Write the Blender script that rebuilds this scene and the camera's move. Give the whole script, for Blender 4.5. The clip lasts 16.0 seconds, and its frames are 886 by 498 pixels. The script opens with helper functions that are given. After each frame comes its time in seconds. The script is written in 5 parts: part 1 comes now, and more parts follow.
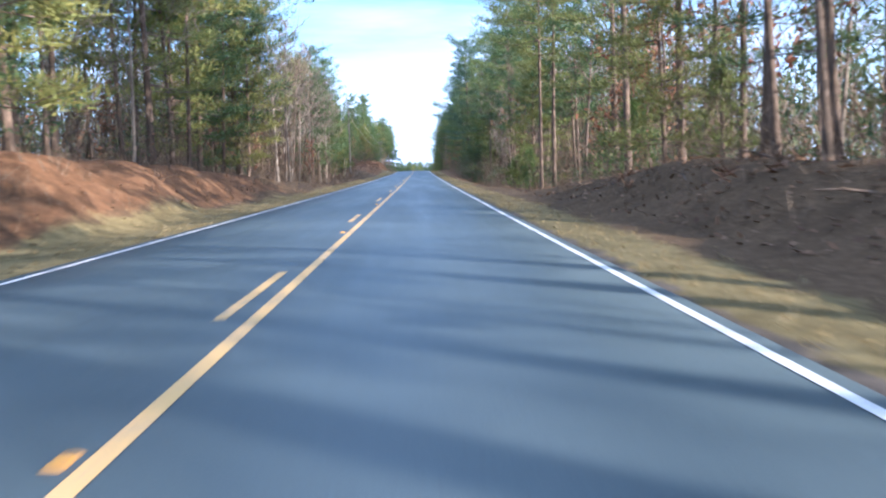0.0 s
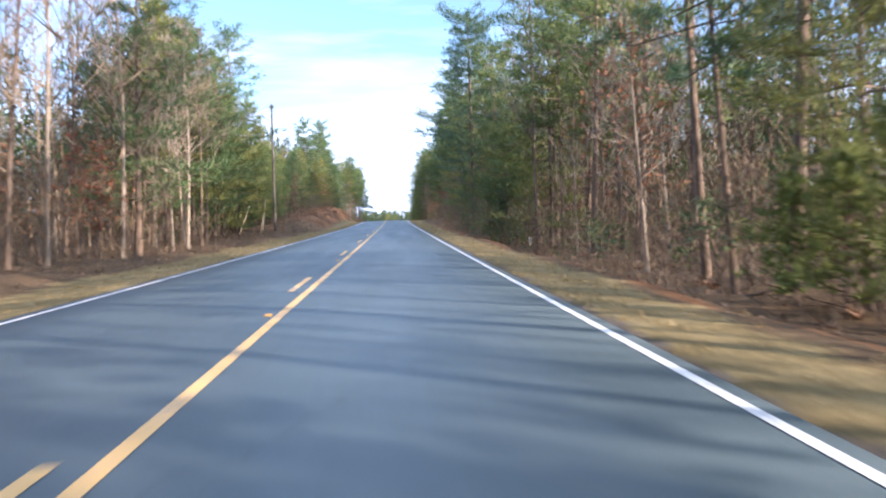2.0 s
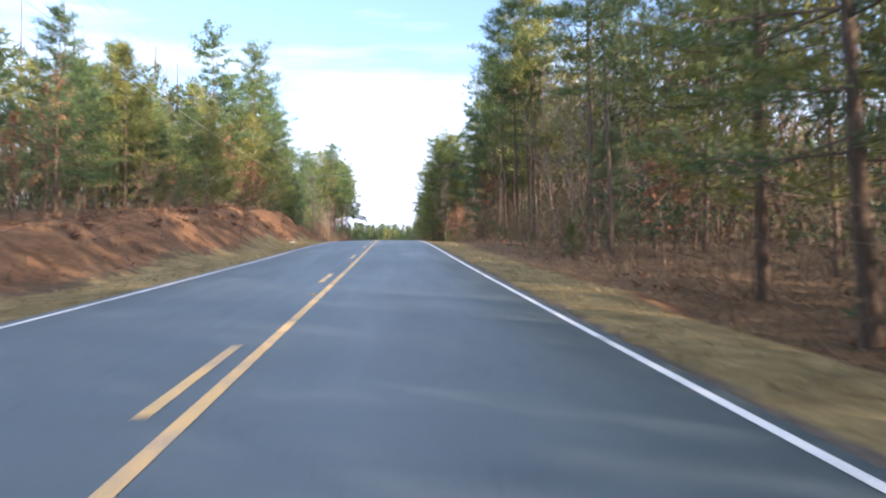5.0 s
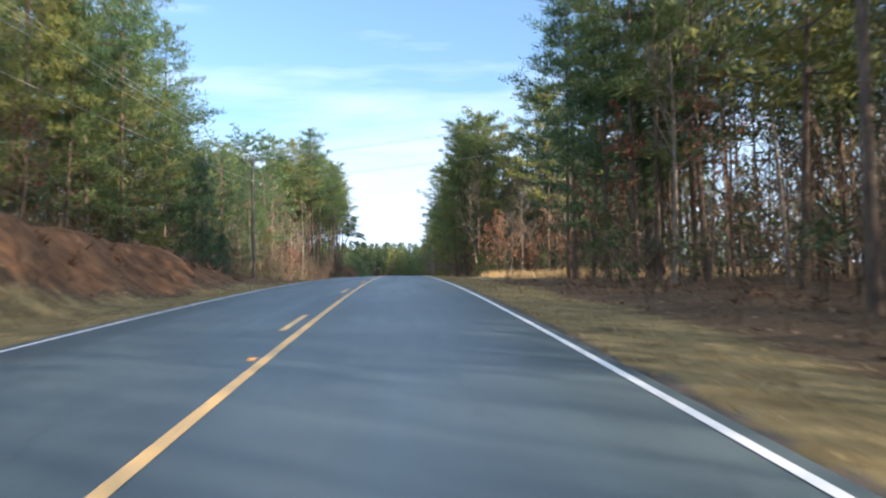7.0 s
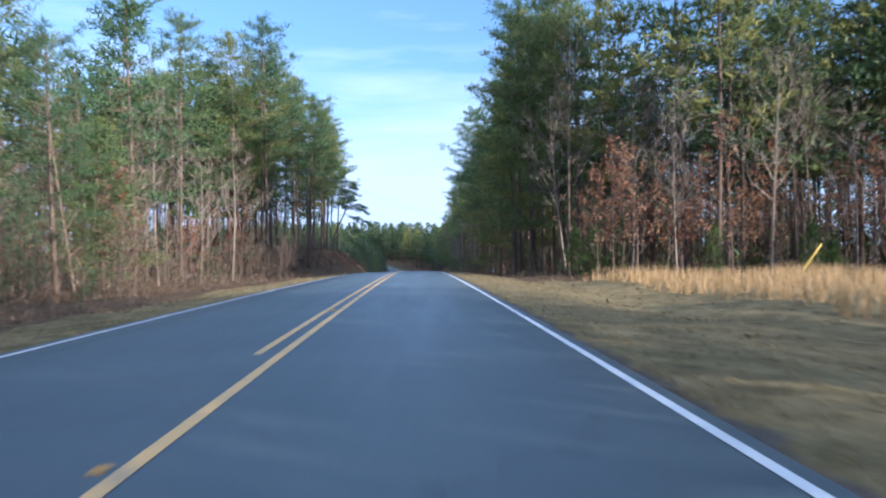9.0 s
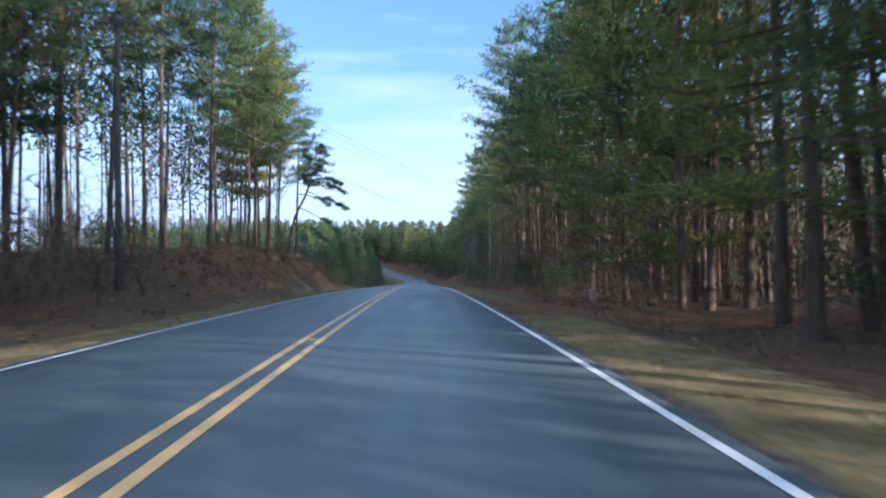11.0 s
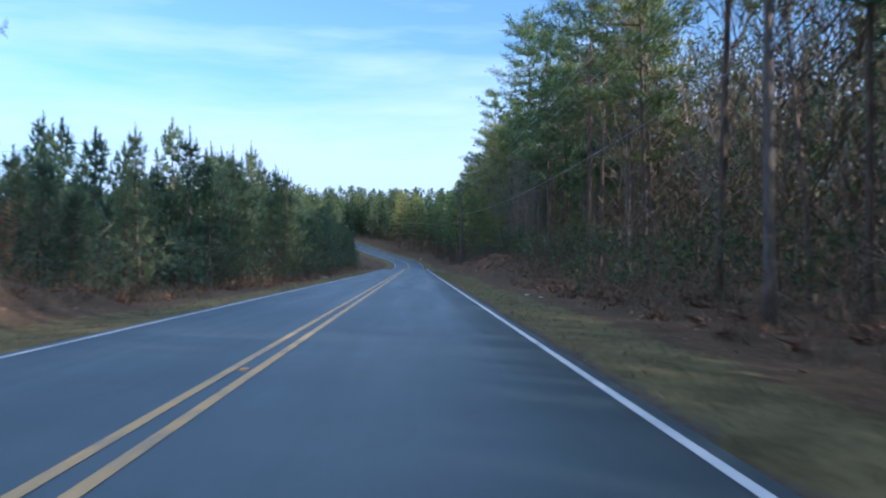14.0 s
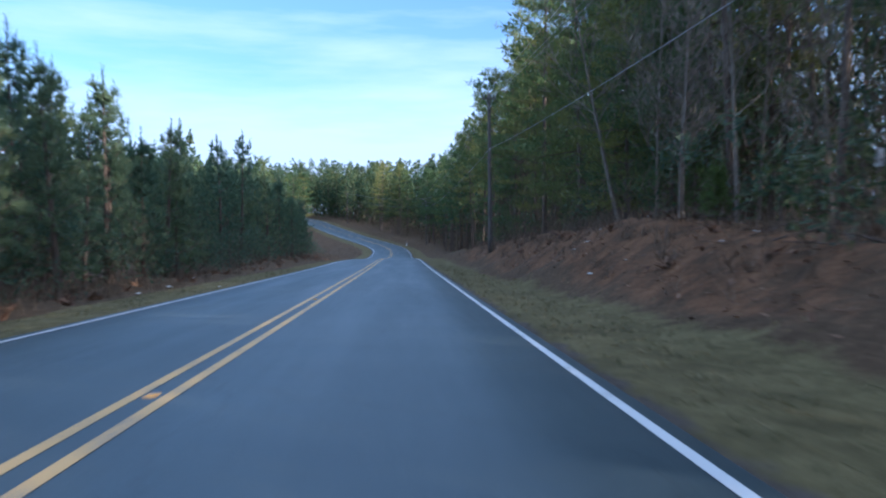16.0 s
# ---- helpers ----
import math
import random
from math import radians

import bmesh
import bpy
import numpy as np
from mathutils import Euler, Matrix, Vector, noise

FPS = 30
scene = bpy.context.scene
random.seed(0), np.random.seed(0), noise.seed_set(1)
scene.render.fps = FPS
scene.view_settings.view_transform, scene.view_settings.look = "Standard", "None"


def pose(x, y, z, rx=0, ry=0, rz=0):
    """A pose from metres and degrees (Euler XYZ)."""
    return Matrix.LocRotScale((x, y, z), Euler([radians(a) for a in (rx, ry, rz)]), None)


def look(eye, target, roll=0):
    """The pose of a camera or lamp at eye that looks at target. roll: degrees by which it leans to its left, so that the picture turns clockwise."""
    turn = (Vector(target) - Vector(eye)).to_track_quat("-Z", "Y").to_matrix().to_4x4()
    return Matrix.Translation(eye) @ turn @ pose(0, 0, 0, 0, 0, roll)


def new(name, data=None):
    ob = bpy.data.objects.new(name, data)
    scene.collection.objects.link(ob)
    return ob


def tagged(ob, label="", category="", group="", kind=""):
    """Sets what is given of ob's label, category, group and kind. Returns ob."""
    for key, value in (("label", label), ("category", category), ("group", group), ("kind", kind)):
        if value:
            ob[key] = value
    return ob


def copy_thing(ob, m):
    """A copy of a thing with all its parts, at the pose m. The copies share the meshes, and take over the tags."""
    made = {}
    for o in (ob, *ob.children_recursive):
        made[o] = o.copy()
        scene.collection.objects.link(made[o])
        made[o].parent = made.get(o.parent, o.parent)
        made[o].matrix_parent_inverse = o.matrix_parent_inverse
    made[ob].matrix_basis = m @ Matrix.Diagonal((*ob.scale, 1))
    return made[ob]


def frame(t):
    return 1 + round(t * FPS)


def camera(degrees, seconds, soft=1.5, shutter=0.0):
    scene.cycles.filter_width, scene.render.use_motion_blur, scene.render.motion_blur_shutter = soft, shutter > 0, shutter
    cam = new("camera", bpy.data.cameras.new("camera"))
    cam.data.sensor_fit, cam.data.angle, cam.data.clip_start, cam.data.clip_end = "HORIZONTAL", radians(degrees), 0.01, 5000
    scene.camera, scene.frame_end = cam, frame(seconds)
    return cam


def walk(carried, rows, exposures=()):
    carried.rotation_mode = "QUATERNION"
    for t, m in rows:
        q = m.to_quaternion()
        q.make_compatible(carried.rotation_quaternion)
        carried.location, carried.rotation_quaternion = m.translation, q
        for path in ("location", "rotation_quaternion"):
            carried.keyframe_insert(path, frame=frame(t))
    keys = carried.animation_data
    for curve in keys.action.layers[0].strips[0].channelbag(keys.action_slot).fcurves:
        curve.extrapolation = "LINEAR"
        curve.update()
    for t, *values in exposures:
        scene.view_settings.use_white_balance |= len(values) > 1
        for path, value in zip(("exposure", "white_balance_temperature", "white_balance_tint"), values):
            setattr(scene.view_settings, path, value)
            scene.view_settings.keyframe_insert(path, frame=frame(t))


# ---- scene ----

# ======== the road's line: s runs along it in metres, lat across it to the right ========
CURVE = 132.4
GRADE_S = (-600, -100, 0, 140, 175, 190, 228, 295, 360, 425, 460, 490, 520, 545, 570, 600, 640, 700, 780, 900, 2500)
GRADE_V = (0, 0.02, 0.0457, 0.0522, 0.0595, 0.0532, 0.0279, 0.011, -0.0123, -0.014, -0.0126, -0.0077, -0.0259, -0.0248, 0.0078, 0.0483, 0.0781, 0.105, 0.05, 0, 0)
TS = np.arange(-600, 2501, 1.0)
TH = np.cumsum(np.clip((TS - 577) / 20, 0, 1) * np.clip((636 - TS) / 20, 0, 1) / CURVE
               + np.clip((TS - 690) / 15, 0, 1) * np.clip((790 - TS) / 15, 0, 1) / 110)
TX = np.cumsum(-np.sin(TH))
TY = np.cumsum(np.cos(TH))
TZ = np.cumsum(np.interp(TS, GRADE_S, GRADE_V))
ORIGIN = int(np.where(TS == 0)[0][0])
TX, TY, TZ = TX - TX[ORIGIN], TY - TY[ORIGIN], TZ - TZ[ORIGIN]


def road_z(s):
    return np.interp(s, TS, TZ)


def spot(s, lat):
    """Plan place of a point lat metres right of the road's middle; beyond 150 m it goes straight out."""
    s, lat = np.asarray(s, float), np.asarray(lat, float)
    th = np.interp(s, TS, TH)
    near = np.clip(lat, -100, 150)
    x = np.interp(s, TS, TX) + near * np.cos(th) + (lat - near)
    y = np.interp(s, TS, TY) + near * np.sin(th)
    return x, y


def smooth(a, b, v):
    k = np.clip((v - a) / (b - a), 0, 1)
    return k * k * (3 - 2 * k)


# height of the land beside the verge, above the road's level
LEFT_S = (-100, 2, 10, 28, 42, 60, 80, 100, 128, 144, 166, 178, 198, 214, 226, 238, 250, 312, 324, 333, 346, 366, 390, 402, 440, 500, 535, 620, 700, 2000)
LEFT_H = (.6, 1.3, 1.7, 1.9, 1.4, .6, -.3, -.4, .0, .8, 1.6, 2.0, 2.6, 2.6, 1.6, .5, -.5, -.4, .3, 1.9, 3.0, 3.0, 1.2, -.2, -.5, .1, .4, .4, .3, .3)
RIGHT_S = (-100, 0, 12, 28, 42, 60, 90, 130, 160, 180, 230, 245, 290, 310, 345, 375, 415, 432, 450, 480, 520, 2000)
RIGHT_H = (.8, 1.15, 1.2, 1.02, .0, -.9, -1.4, -1.5, -.8, -.2, -.3, -.5, -.5, -.6, -.8, -.3, -.2, 1.0, 2.0, 1.6, .6, .6)


def land(s, lat):
    """Height of the ground sheet."""
    s, lat = np.asarray(s, float), np.asarray(lat, float)
    a = np.abs(lat)
    side = np.where(lat < 0, np.interp(s, LEFT_S, LEFT_H), np.interp(s, RIGHT_S, RIGHT_H))
    base = np.where(a < 4.05, -.02 * a - .09, -.12 - .05 * (np.minimum(a, 7.2) - 4.05))
    wave = a + .35 * np.sin(s * .31) + .2 * np.sin(s * .77 + lat)
    # banks rise from the verge in a slope; where the land falls, the verge ends in a crest
    rise = np.where(side > 0, smooth(5.9, 10.0, wave), smooth(5.9, 8.8, wave))
    z = base + (side + .28) * rise
    lump = .09 * np.sin(s * .9 + lat * 1.3) + .10 * np.sin(s * .37 - lat * .7) + .045 * np.sin(s * 1.9 + lat * 2.1)
    z = z + lump * smooth(5.5, 9, a)
    fall = smooth(285, 315, s) * (1 - smooth(400, 430, s)) * (lat < 0) * np.clip(a - 22, 0, 60) * .16
    return road_z(s) + z - fall


def place(s, lat, sink=.05):
    x, y = spot(s, lat)
    return float(x), float(y), float(land(s, lat)) - sink


# ======== camera ========
cam = camera(58.5, 16.0, soft=2.1, shutter=0.25)
EYE = 1.18
ROWS = (
    # seconds, s, lat, yaw, pitch to the road, roll
    (0.0, -0.1, 1.48, -1.62, -5.75, 1.67), (0.5, 13.1, 1.52, -1.51, -3.58, 1.38), (1.0, 26.8, 1.59, -1.49, -2.18, 2.52),
    (1.5, 40.4, 1.54, -2.14, -2.24, 2.47), (2.0, 54.2, 1.56, -3.4, -2.43, 1.97), (2.5, 67.8, 1.49, -3.39, -2.18, 1.27),
    (3.0, 81.0, 1.44, -2.45, -1.59, 0.49), (3.5, 94.6, 1.36, -1.99, -1.08, -0.54), (4.0, 108.3, 1.35, -3.0, -0.94, -0.41),
    (4.2, 113.4, 1.29, -3.56, -1.6, 0.35), (4.8, 129.9, 1.37, -3.53, -1.57, 0.56), (5.5, 148.68, 1.46, -3.5, -1.52, 0.78),
    (6.3, 170.3, 1.57, -3.47, -1.48, 1.05), (6.5, 176.0, 1.57, -3.36, -1.07, 1.05), (7.0, 189.5, 1.58, -3.06, -0.26, 1.17),
    (7.5, 203.0, 1.63, -3.31, -0.02, 1.27), (8.0, 216.2, 1.69, -2.83, 0.2, 1.3), (8.5, 229.4, 1.73, -1.91, -0.13, 1.23),
    (9.3, 250.39, 1.73, -1.81, 0.23, 1.16), (10.2, 274.01, 1.73, -1.7, 0.66, 1.09), (11.0, 295.0, 1.73, -1.6, 1.02, 1.01),
    (11.5, 308.0, 1.87, -2.43, 0.62, 1.39), (12.0, 321.2, 1.96, -2.8, 0.35, 1.49), (12.5, 334.1, 1.89, -2.98, 0.26, 0.6),
    (13.0, 346.8, 1.92, -2.26, 0.02, 0.01), (13.5, 359.6, 1.91, -1.51, 0.36, 0.43), (14.0, 372.3, 1.85, -1.95, 0.94, 0.15),
    (14.5, 385.1, 1.7, -2.57, 1.1, -0.41), (15.0, 397.7, 1.69, -2.54, 0.81, -0.6), (15.5, 410.2, 1.86, -2.5, 0.01, 0.86),
    (16.0, 423.3, 2.0, -3.0, -0.05, 0.65))


def eye_pose(s, lat, yaw, pitch, roll):
    x, y = spot(s, lat)
    grade = math.degrees(math.atan(float(np.interp(s, GRADE_S, GRADE_V))))
    return pose(float(x), float(y), float(road_z(s)) + EYE, 90 + pitch + grade, roll, yaw)


walk(cam, [(r[0], eye_pose(*r[1:])) for r in ROWS],
     exposures=((0.0, 1.75, 4650, 13), (0.6, 1.8, 4950, 14), (1.5, 1.75, 5100, 15), (2.5, 1.85, 5200, 16), (4.2, 1.9, 5550, 17), (6.3, 1.5, 5500, 13), (7.0, 1.32, 5250, 9),
                (8.0, 1.25, 5000, 11), (8.5, 1.2, 4600, 12), (11.0, 1.1, 4700, 9), (11.6, 1.45, 5250, 8), (12.6, 1.4, 5000, 8), (13.5, 1.08, 4500, 10), (14.5, 1.0, 4500, 10), (15.2, 1.05, 4500, 11),
                (16.0, 1.1, 4500, 11)))

# ======== sky and sun ========
SUN_EL, SUN_AZ = 15.5, 125.0  # degrees above the horizon, and clockwise from +y
world = bpy.data.worlds.new("sky")
scene.world = world
world.use_nodes = True
wn, wl = world.node_tree.nodes, world.node_tree.links
back = wn["Background"]
sky = wn.new("ShaderNodeTexSky")
sky.sky_type, sky.sun_disc = "NISHITA", False
sky.sun_elevation, sky.sun_rotation = radians(SUN_EL), radians(SUN_AZ)
sky.air_density, sky.dust_density, sky.ozone_density = 1.0, 1.2, 1.3
# thin streaked cloud, thickest low down
wcoord = wn.new("ShaderNodeTexCoord")
wmap = wn.new("ShaderNodeMapping")
wmap.inputs["Scale"].default_value = (1.2, 1.2, 8.0)
wmap.inputs["Rotation"].default_value = (radians(4), radians(9), 0)
wl.new(wcoord.outputs["Generated"], wmap.inputs["Vector"])
wno = wn.new("ShaderNodeTexNoise")
wno.inputs["Scale"].default_value, wno.inputs["Detail"].default_value, wno.inputs["Roughness"].default_value = 2.0, 7, .55
wl.new(wmap.outputs["Vector"], wno.inputs["Vector"])
wsep = wn.new("ShaderNodeSeparateXYZ")
wl.new(wcoord.outputs["Generated"], wsep.inputs["Vector"])
wlow = wn.new("ShaderNodeMapRange")
wlow.inputs["From Min"].default_value, wlow.inputs["From Max"].default_value = .05, .30
wlow.inputs["To Min"].default_value, wlow.inputs["To Max"].default_value = .32, -.10
wl.new(wsep.outputs["Z"], wlow.inputs["Value"])
# high thin veil overhead, out of view, added to brighten the skylight
whigh = wn.new("ShaderNodeMapRange")
whigh.inputs["From Min"].default_value, whigh.inputs["From Max"].default_value = .40, .85
whigh.inputs["To Min"].default_value, whigh.inputs["To Max"].default_value = 0, .42
wl.new(wsep.outputs["Z"], whigh.inputs["Value"])
wboth = wn.new("ShaderNodeMath")
wl.new(wlow.outputs["Result"], wboth.inputs[0])
wl.new(whigh.outputs["Result"], wboth.inputs[1])
wadd = wn.new("ShaderNodeMath")
wl.new(wno.outputs["Fac"], wadd.inputs[0])
wl.new(wboth.outputs["Value"], wadd.inputs[1])
wramp = wn.new("ShaderNodeValToRGB")
wramp.color_ramp.elements[0].position, wramp.color_ramp.elements[1].position = .44, .76
wramp.color_ramp.elements[0].color = (.07, .07, .07, 1)
wl.new(wadd.outputs["Value"], wramp.inputs["Fac"])
wmix = wn.new("ShaderNodeMixRGB")
wmix.inputs["Color2"].default_value = (4.6, 4.75, 5.0, 1)
wl.new(wramp.outputs["Color"], wmix.inputs["Fac"])
wl.new(sky.outputs["Color"], wmix.inputs["Color1"])
wl.new(wmix.outputs["Color"], back.inputs["Color"])
back.inputs["Strength"].default_value = .105

sun = new("sun", bpy.data.lights.new("sun", "SUN"))
sun.data.energy, sun.data.angle, sun.data.color = 5.0, radians(.6), (1.0, .74, .48)
ce = math.cos(radians(SUN_EL))
toward = Vector((ce * math.sin(radians(SUN_AZ)), ce * math.cos(radians(SUN_AZ)), math.sin(radians(SUN_EL))))
sun.matrix_world = look(toward * 300 + Vector((0, 200, 0)), (0, 200, 0))


# ======== materials ========
def material(name):
    m = bpy.data.materials.new(name)
    m.use_nodes = True
    n, l = m.node_tree.nodes, m.node_tree.links
    return m, n, l, n["Principled BSDF"]


def noise_node(n, l, scale, detail=4, rough=.55, coord="Object", stretch=None):
    c = n.new("ShaderNodeTexCoord")
    t = n.new("ShaderNodeTexNoise")
    t.inputs["Scale"].default_value, t.inputs["Detail"].default_value, t.inputs["Roughness"].default_value = scale, detail, rough
    if stretch:
        mp = n.new("ShaderNodeMapping")
        mp.inputs["Scale"].default_value = stretch
        l.new(c.outputs[coord], mp.inputs["Vector"])
        l.new(mp.outputs["Vector"], t.inputs["Vector"])
    else:
        l.new(c.outputs[coord], t.inputs["Vector"])
    return t


def ramp(n, l, source, stops):
    r = n.new("ShaderNodeValToRGB")
    e = r.color_ramp.elements
    while len(e) < len(stops):
        e.new(.5)
    for k, (p, col) in zip(e, stops):
        k.position, k.color = p, (*col, 1)
    l.new(source, r.inputs["Fac"])
    return r


def mix(n, l, fac, a, b, mode="MIX"):
    m = n.new("ShaderNodeMixRGB")
    m.blend_type = mode
    for socket, v in (("Fac", fac), ("Color1", a), ("Color2", b)):
        if isinstance(v, (int, float)):
            m.inputs[socket].default_value = v
        elif isinstance(v, tuple):
            m.inputs[socket].default_value = (*v, 1)
        else:
            l.new(v, m.inputs[socket])
    return m.outputs["Color"]


def bump(n, l, bsdf, source, strength, distance):
    b = n.new("ShaderNodeBump")
    b.inputs["Strength"].default_value, b.inputs["Distance"].default_value = strength, distance
    l.new(source, b.inputs["Height"])
    l.new(b.outputs["Normal"], bsdf.inputs["Normal"])


def asphalt():
    m, n, l, b = material("asphalt")
    grain = noise_node(n, l, 60, 3, .7)
    big = noise_node(n, l, 1.0, 5, .6, stretch=(.9, .06, 1))
    cross = noise_node(n, l, 1.0, 4, .6, stretch=(.12, .55, 1))
    c1 = ramp(n, l, big.outputs["Fac"], [(.3, (.043, .062, .072)), (.7, (.064, .088, .1))])
    c2 = mix(n, l, .35, c1.outputs["Color"], ramp(n, l, cross.outputs["Fac"], [(.35, (.04, .059, .069)), (.7, (.074, .099, .108))]).outputs["Color"])
    c3 = mix(n, l, .55, c2, ramp(n, l, grain.outputs["Fac"], [(.3, (.3, .3, .31)), (.72, (.95, .95, .95))]).outputs["Color"], "OVERLAY")
    vor = n.new("ShaderNodeTexVoronoi")
    vor.feature = "DISTANCE_TO_EDGE"
    vor.inputs["Scale"].default_value = .23
    warp = noise_node(n, l, .9, 5, .6)
    c = n.new("ShaderNodeTexCoord")
    wm = n.new("ShaderNodeMixRGB")
    wm.blend_type, wm.inputs["Fac"].default_value = "ADD", 1.6
    l.new(c.outputs["Object"], wm.inputs["Color1"])
    l.new(warp.outputs["Color"], wm.inputs["Color2"])
    l.new(wm.outputs["Color"], vor.inputs["Vector"])
    crack = ramp(n, l, vor.outputs["Distance"], [(0.0, (.45, .45, .45)), (.006, (1, 1, 1))])
    l.new(mix(n, l, .5, c3, crack.outputs["Color"], "MULTIPLY"), b.inputs["Base Color"])
    l.new(ramp(n, l, big.outputs["Fac"], [(.3, (.44,) * 3), (.75, (.64,) * 3)]).outputs["Color"], b.inputs["Roughness"])
    bump(n, l, b, grain.outputs["Fac"], .5, .006)
    return m


def road_paint(name, col, worn):
    m, n, l, b = material(name)
    w = noise_node(n, l, 28, 5, .7)
    g = noise_node(n, l, 1.2, 4, .6)
    dirt = mix(n, l, .5, w.outputs["Fac"], g.outputs["Fac"])
    l.new(ramp(n, l, dirt, [(.34, (.20, .195, .19)), (worn, col), (.8, tuple(min(1, 1.08 * v) for v in col))]).outputs["Color"], b.inputs["Base Color"])
    b.inputs["Roughness"].default_value = .62
    bump(n, l, b, w.outputs["Fac"], .4, .004)
    return m


def ground_soil():
    """Red clay, pine straw and dry grass; the sheet's own attributes say which lies where."""
    m, n, l, b = material("ground")
    fine, mid, big = noise_node(n, l, 9, 6, .7), noise_node(n, l, 1.3, 5, .65), noise_node(n, l, .16, 4, .6)
    straw = ramp(n, l, fine.outputs["Fac"], [(.25, (.05, .035, .021)), (.5, (.128, .085, .047)), (.78, (.235, .163, .094))])
    clay = ramp(n, l, mix(n, l, .5, fine.outputs["Fac"], mid.outputs["Fac"]), [(.3, (.08, .044, .024)), (.52, (.185, .098, .047)), (.75, (.285, .172, .093))])
    grass = ramp(n, l, mix(n, l, .45, fine.outputs["Fac"], mid.outputs["Fac"]), [(.28, (.12, .087, .041)), (.5, (.25, .187, .086)), (.72, (.39, .296, .15))])
    green = ramp(n, l, fine.outputs["Fac"], [(.3, (.055, .062, .024)), (.7, (.16, .15, .065))])
    gm = ramp(n, l, mix(n, l, .5, mid.outputs["Fac"], big.outputs["Fac"]), [(.52, (0, 0, 0)), (.72, (.5,) * 3)])
    def attr(name):
        a = n.new("ShaderNodeAttribute")
        a.attribute_name = name
        return a.outputs["Fac"]

    olive = mix(n, l, 1.0, gm.outputs["Color"], attr("olive"), "LIGHTEN")
    grass2 = mix(n, l, olive, grass.outputs["Color"], green.outputs["Color"])

    def ragged(source, lo, hi):
        add = n.new("ShaderNodeMath")
        l.new(source, add.inputs[0])
        sub = n.new("ShaderNodeMath")
        sub.operation = "SUBTRACT"
        l.new(mid.outputs["Fac"], sub.inputs[0])
        sub.inputs[1].default_value = .5
        l.new(sub.outputs["Value"], add.inputs[1])
        return ramp(n, l, add.outputs["Value"], [(lo, (0, 0, 0)), (hi, (1, 1, 1))]).outputs["Color"]

    c = mix(n, l, ragged(attr("clay"), .35, .6), straw.outputs["Color"], clay.outputs["Color"])
    c = mix(n, l, ragged(attr("grass"), .4, .62), c, grass2)
    gravel = ramp(n, l, fine.outputs["Fac"], [(.3, (.05, .045, .042)), (.7, (.17, .14, .11))])
    c = mix(n, l, ragged(attr("edge"), .45, .6), c, gravel.outputs["Color"])
    humus = ramp(n, l, mix(n, l, .4, mid.outputs["Fac"], noise_node(n, l, .55, 4, .6).outputs["Fac"]), [(.36, (.5, .49, .47)), (.56, (1, 1, 1))])
    c = mix(n, l, .75, c, humus.outputs["Color"], "MULTIPLY")
    l.new(c, b.inputs["Base Color"])
    b.inputs["Roughness"].default_value = .95
    b.inputs["Specular IOR Level"].default_value = .15
    bump(n, l, b, fine.outputs["Fac"], .9, .06)
    return m


def leafy(name, stops, per="object", translucency=.35):
    """Thin leaves: diffuse and translucent, with their own tint by tree and by tuft."""
    m, n, l, b = material(name)
    out = n["Material Output"]
    info = n.new("ShaderNodeObjectInfo")
    geo = n.new("ShaderNodeNewGeometry")
    if per == "object":
        fac = mix(n, l, .3, info.outputs["Random"], geo.outputs["Random Per Island"])
    else:
        fac = geo.outputs["Random Per Island"]
    col = ramp(n, l, fac, stops).outputs["Color"]
    l.new(col, b.inputs["Base Color"])
    b.inputs["Roughness"].default_value = .6
    b.inputs["Specular IOR Level"].default_value = .25
    tr = n.new("ShaderNodeBsdfTranslucent")
    l.new(col, tr.inputs["Color"])
    ms = n.new("ShaderNodeMixShader")
    ms.inputs["Fac"].default_value = translucency
    l.new(b.outputs["BSDF"], ms.inputs[1])
    l.new(tr.outputs["BSDF"], ms.inputs[2])
    l.new(ms.outputs["Shader"], out.inputs["Surface"])
    return m


def bark(name, dark, light, scale=7.0):
    m, n, l, b = material(name)
    t = noise_node(n, l, scale, 6, .7, stretch=(1, 1, .22))
    u = noise_node(n, l, .6, 3, .6)
    info = n.new("ShaderNodeObjectInfo")
    c = ramp(n, l, t.outputs["Fac"], [(.3, dark), (.68, light)]).outputs["Color"]
    c = mix(n, l, .45, c, ramp(n, l, u.outputs["Fac"], [(.3, (.55, .5, .47)), (.7, (1, 1, 1))]).outputs["Color"], "MULTIPLY")
    c = mix(n, l, .5, c, ramp(n, l, info.outputs["Random"], [(0, (.6, .58, .56)), (1, (1.0, 1.0, 1.0))]).outputs["Color"], "MULTIPLY")
    l.new(c, b.inputs["Base Color"])
    b.inputs["Roughness"].default_value = .9
    bump(n, l, b, t.outputs["Fac"], .8, .03)
    return m


def plain(name, col, rough, metal=0.0, vary=.2, scale=12):
    m, n, l, b = material(name)
    t = noise_node(n, l, scale, 5, .65)
    l.new(ramp(n, l, t.outputs["Fac"], [(.3, tuple(v * (1 - vary) for v in col)), (.7, tuple(min(1, v * (1 + vary)) for v in col))]).outputs["Color"], b.inputs["Base Color"])
    b.inputs["Roughness"].default_value, b.inputs["Metallic"].default_value = rough, metal
    bump(n, l, b, t.outputs["Fac"], .25, .004)
    return m


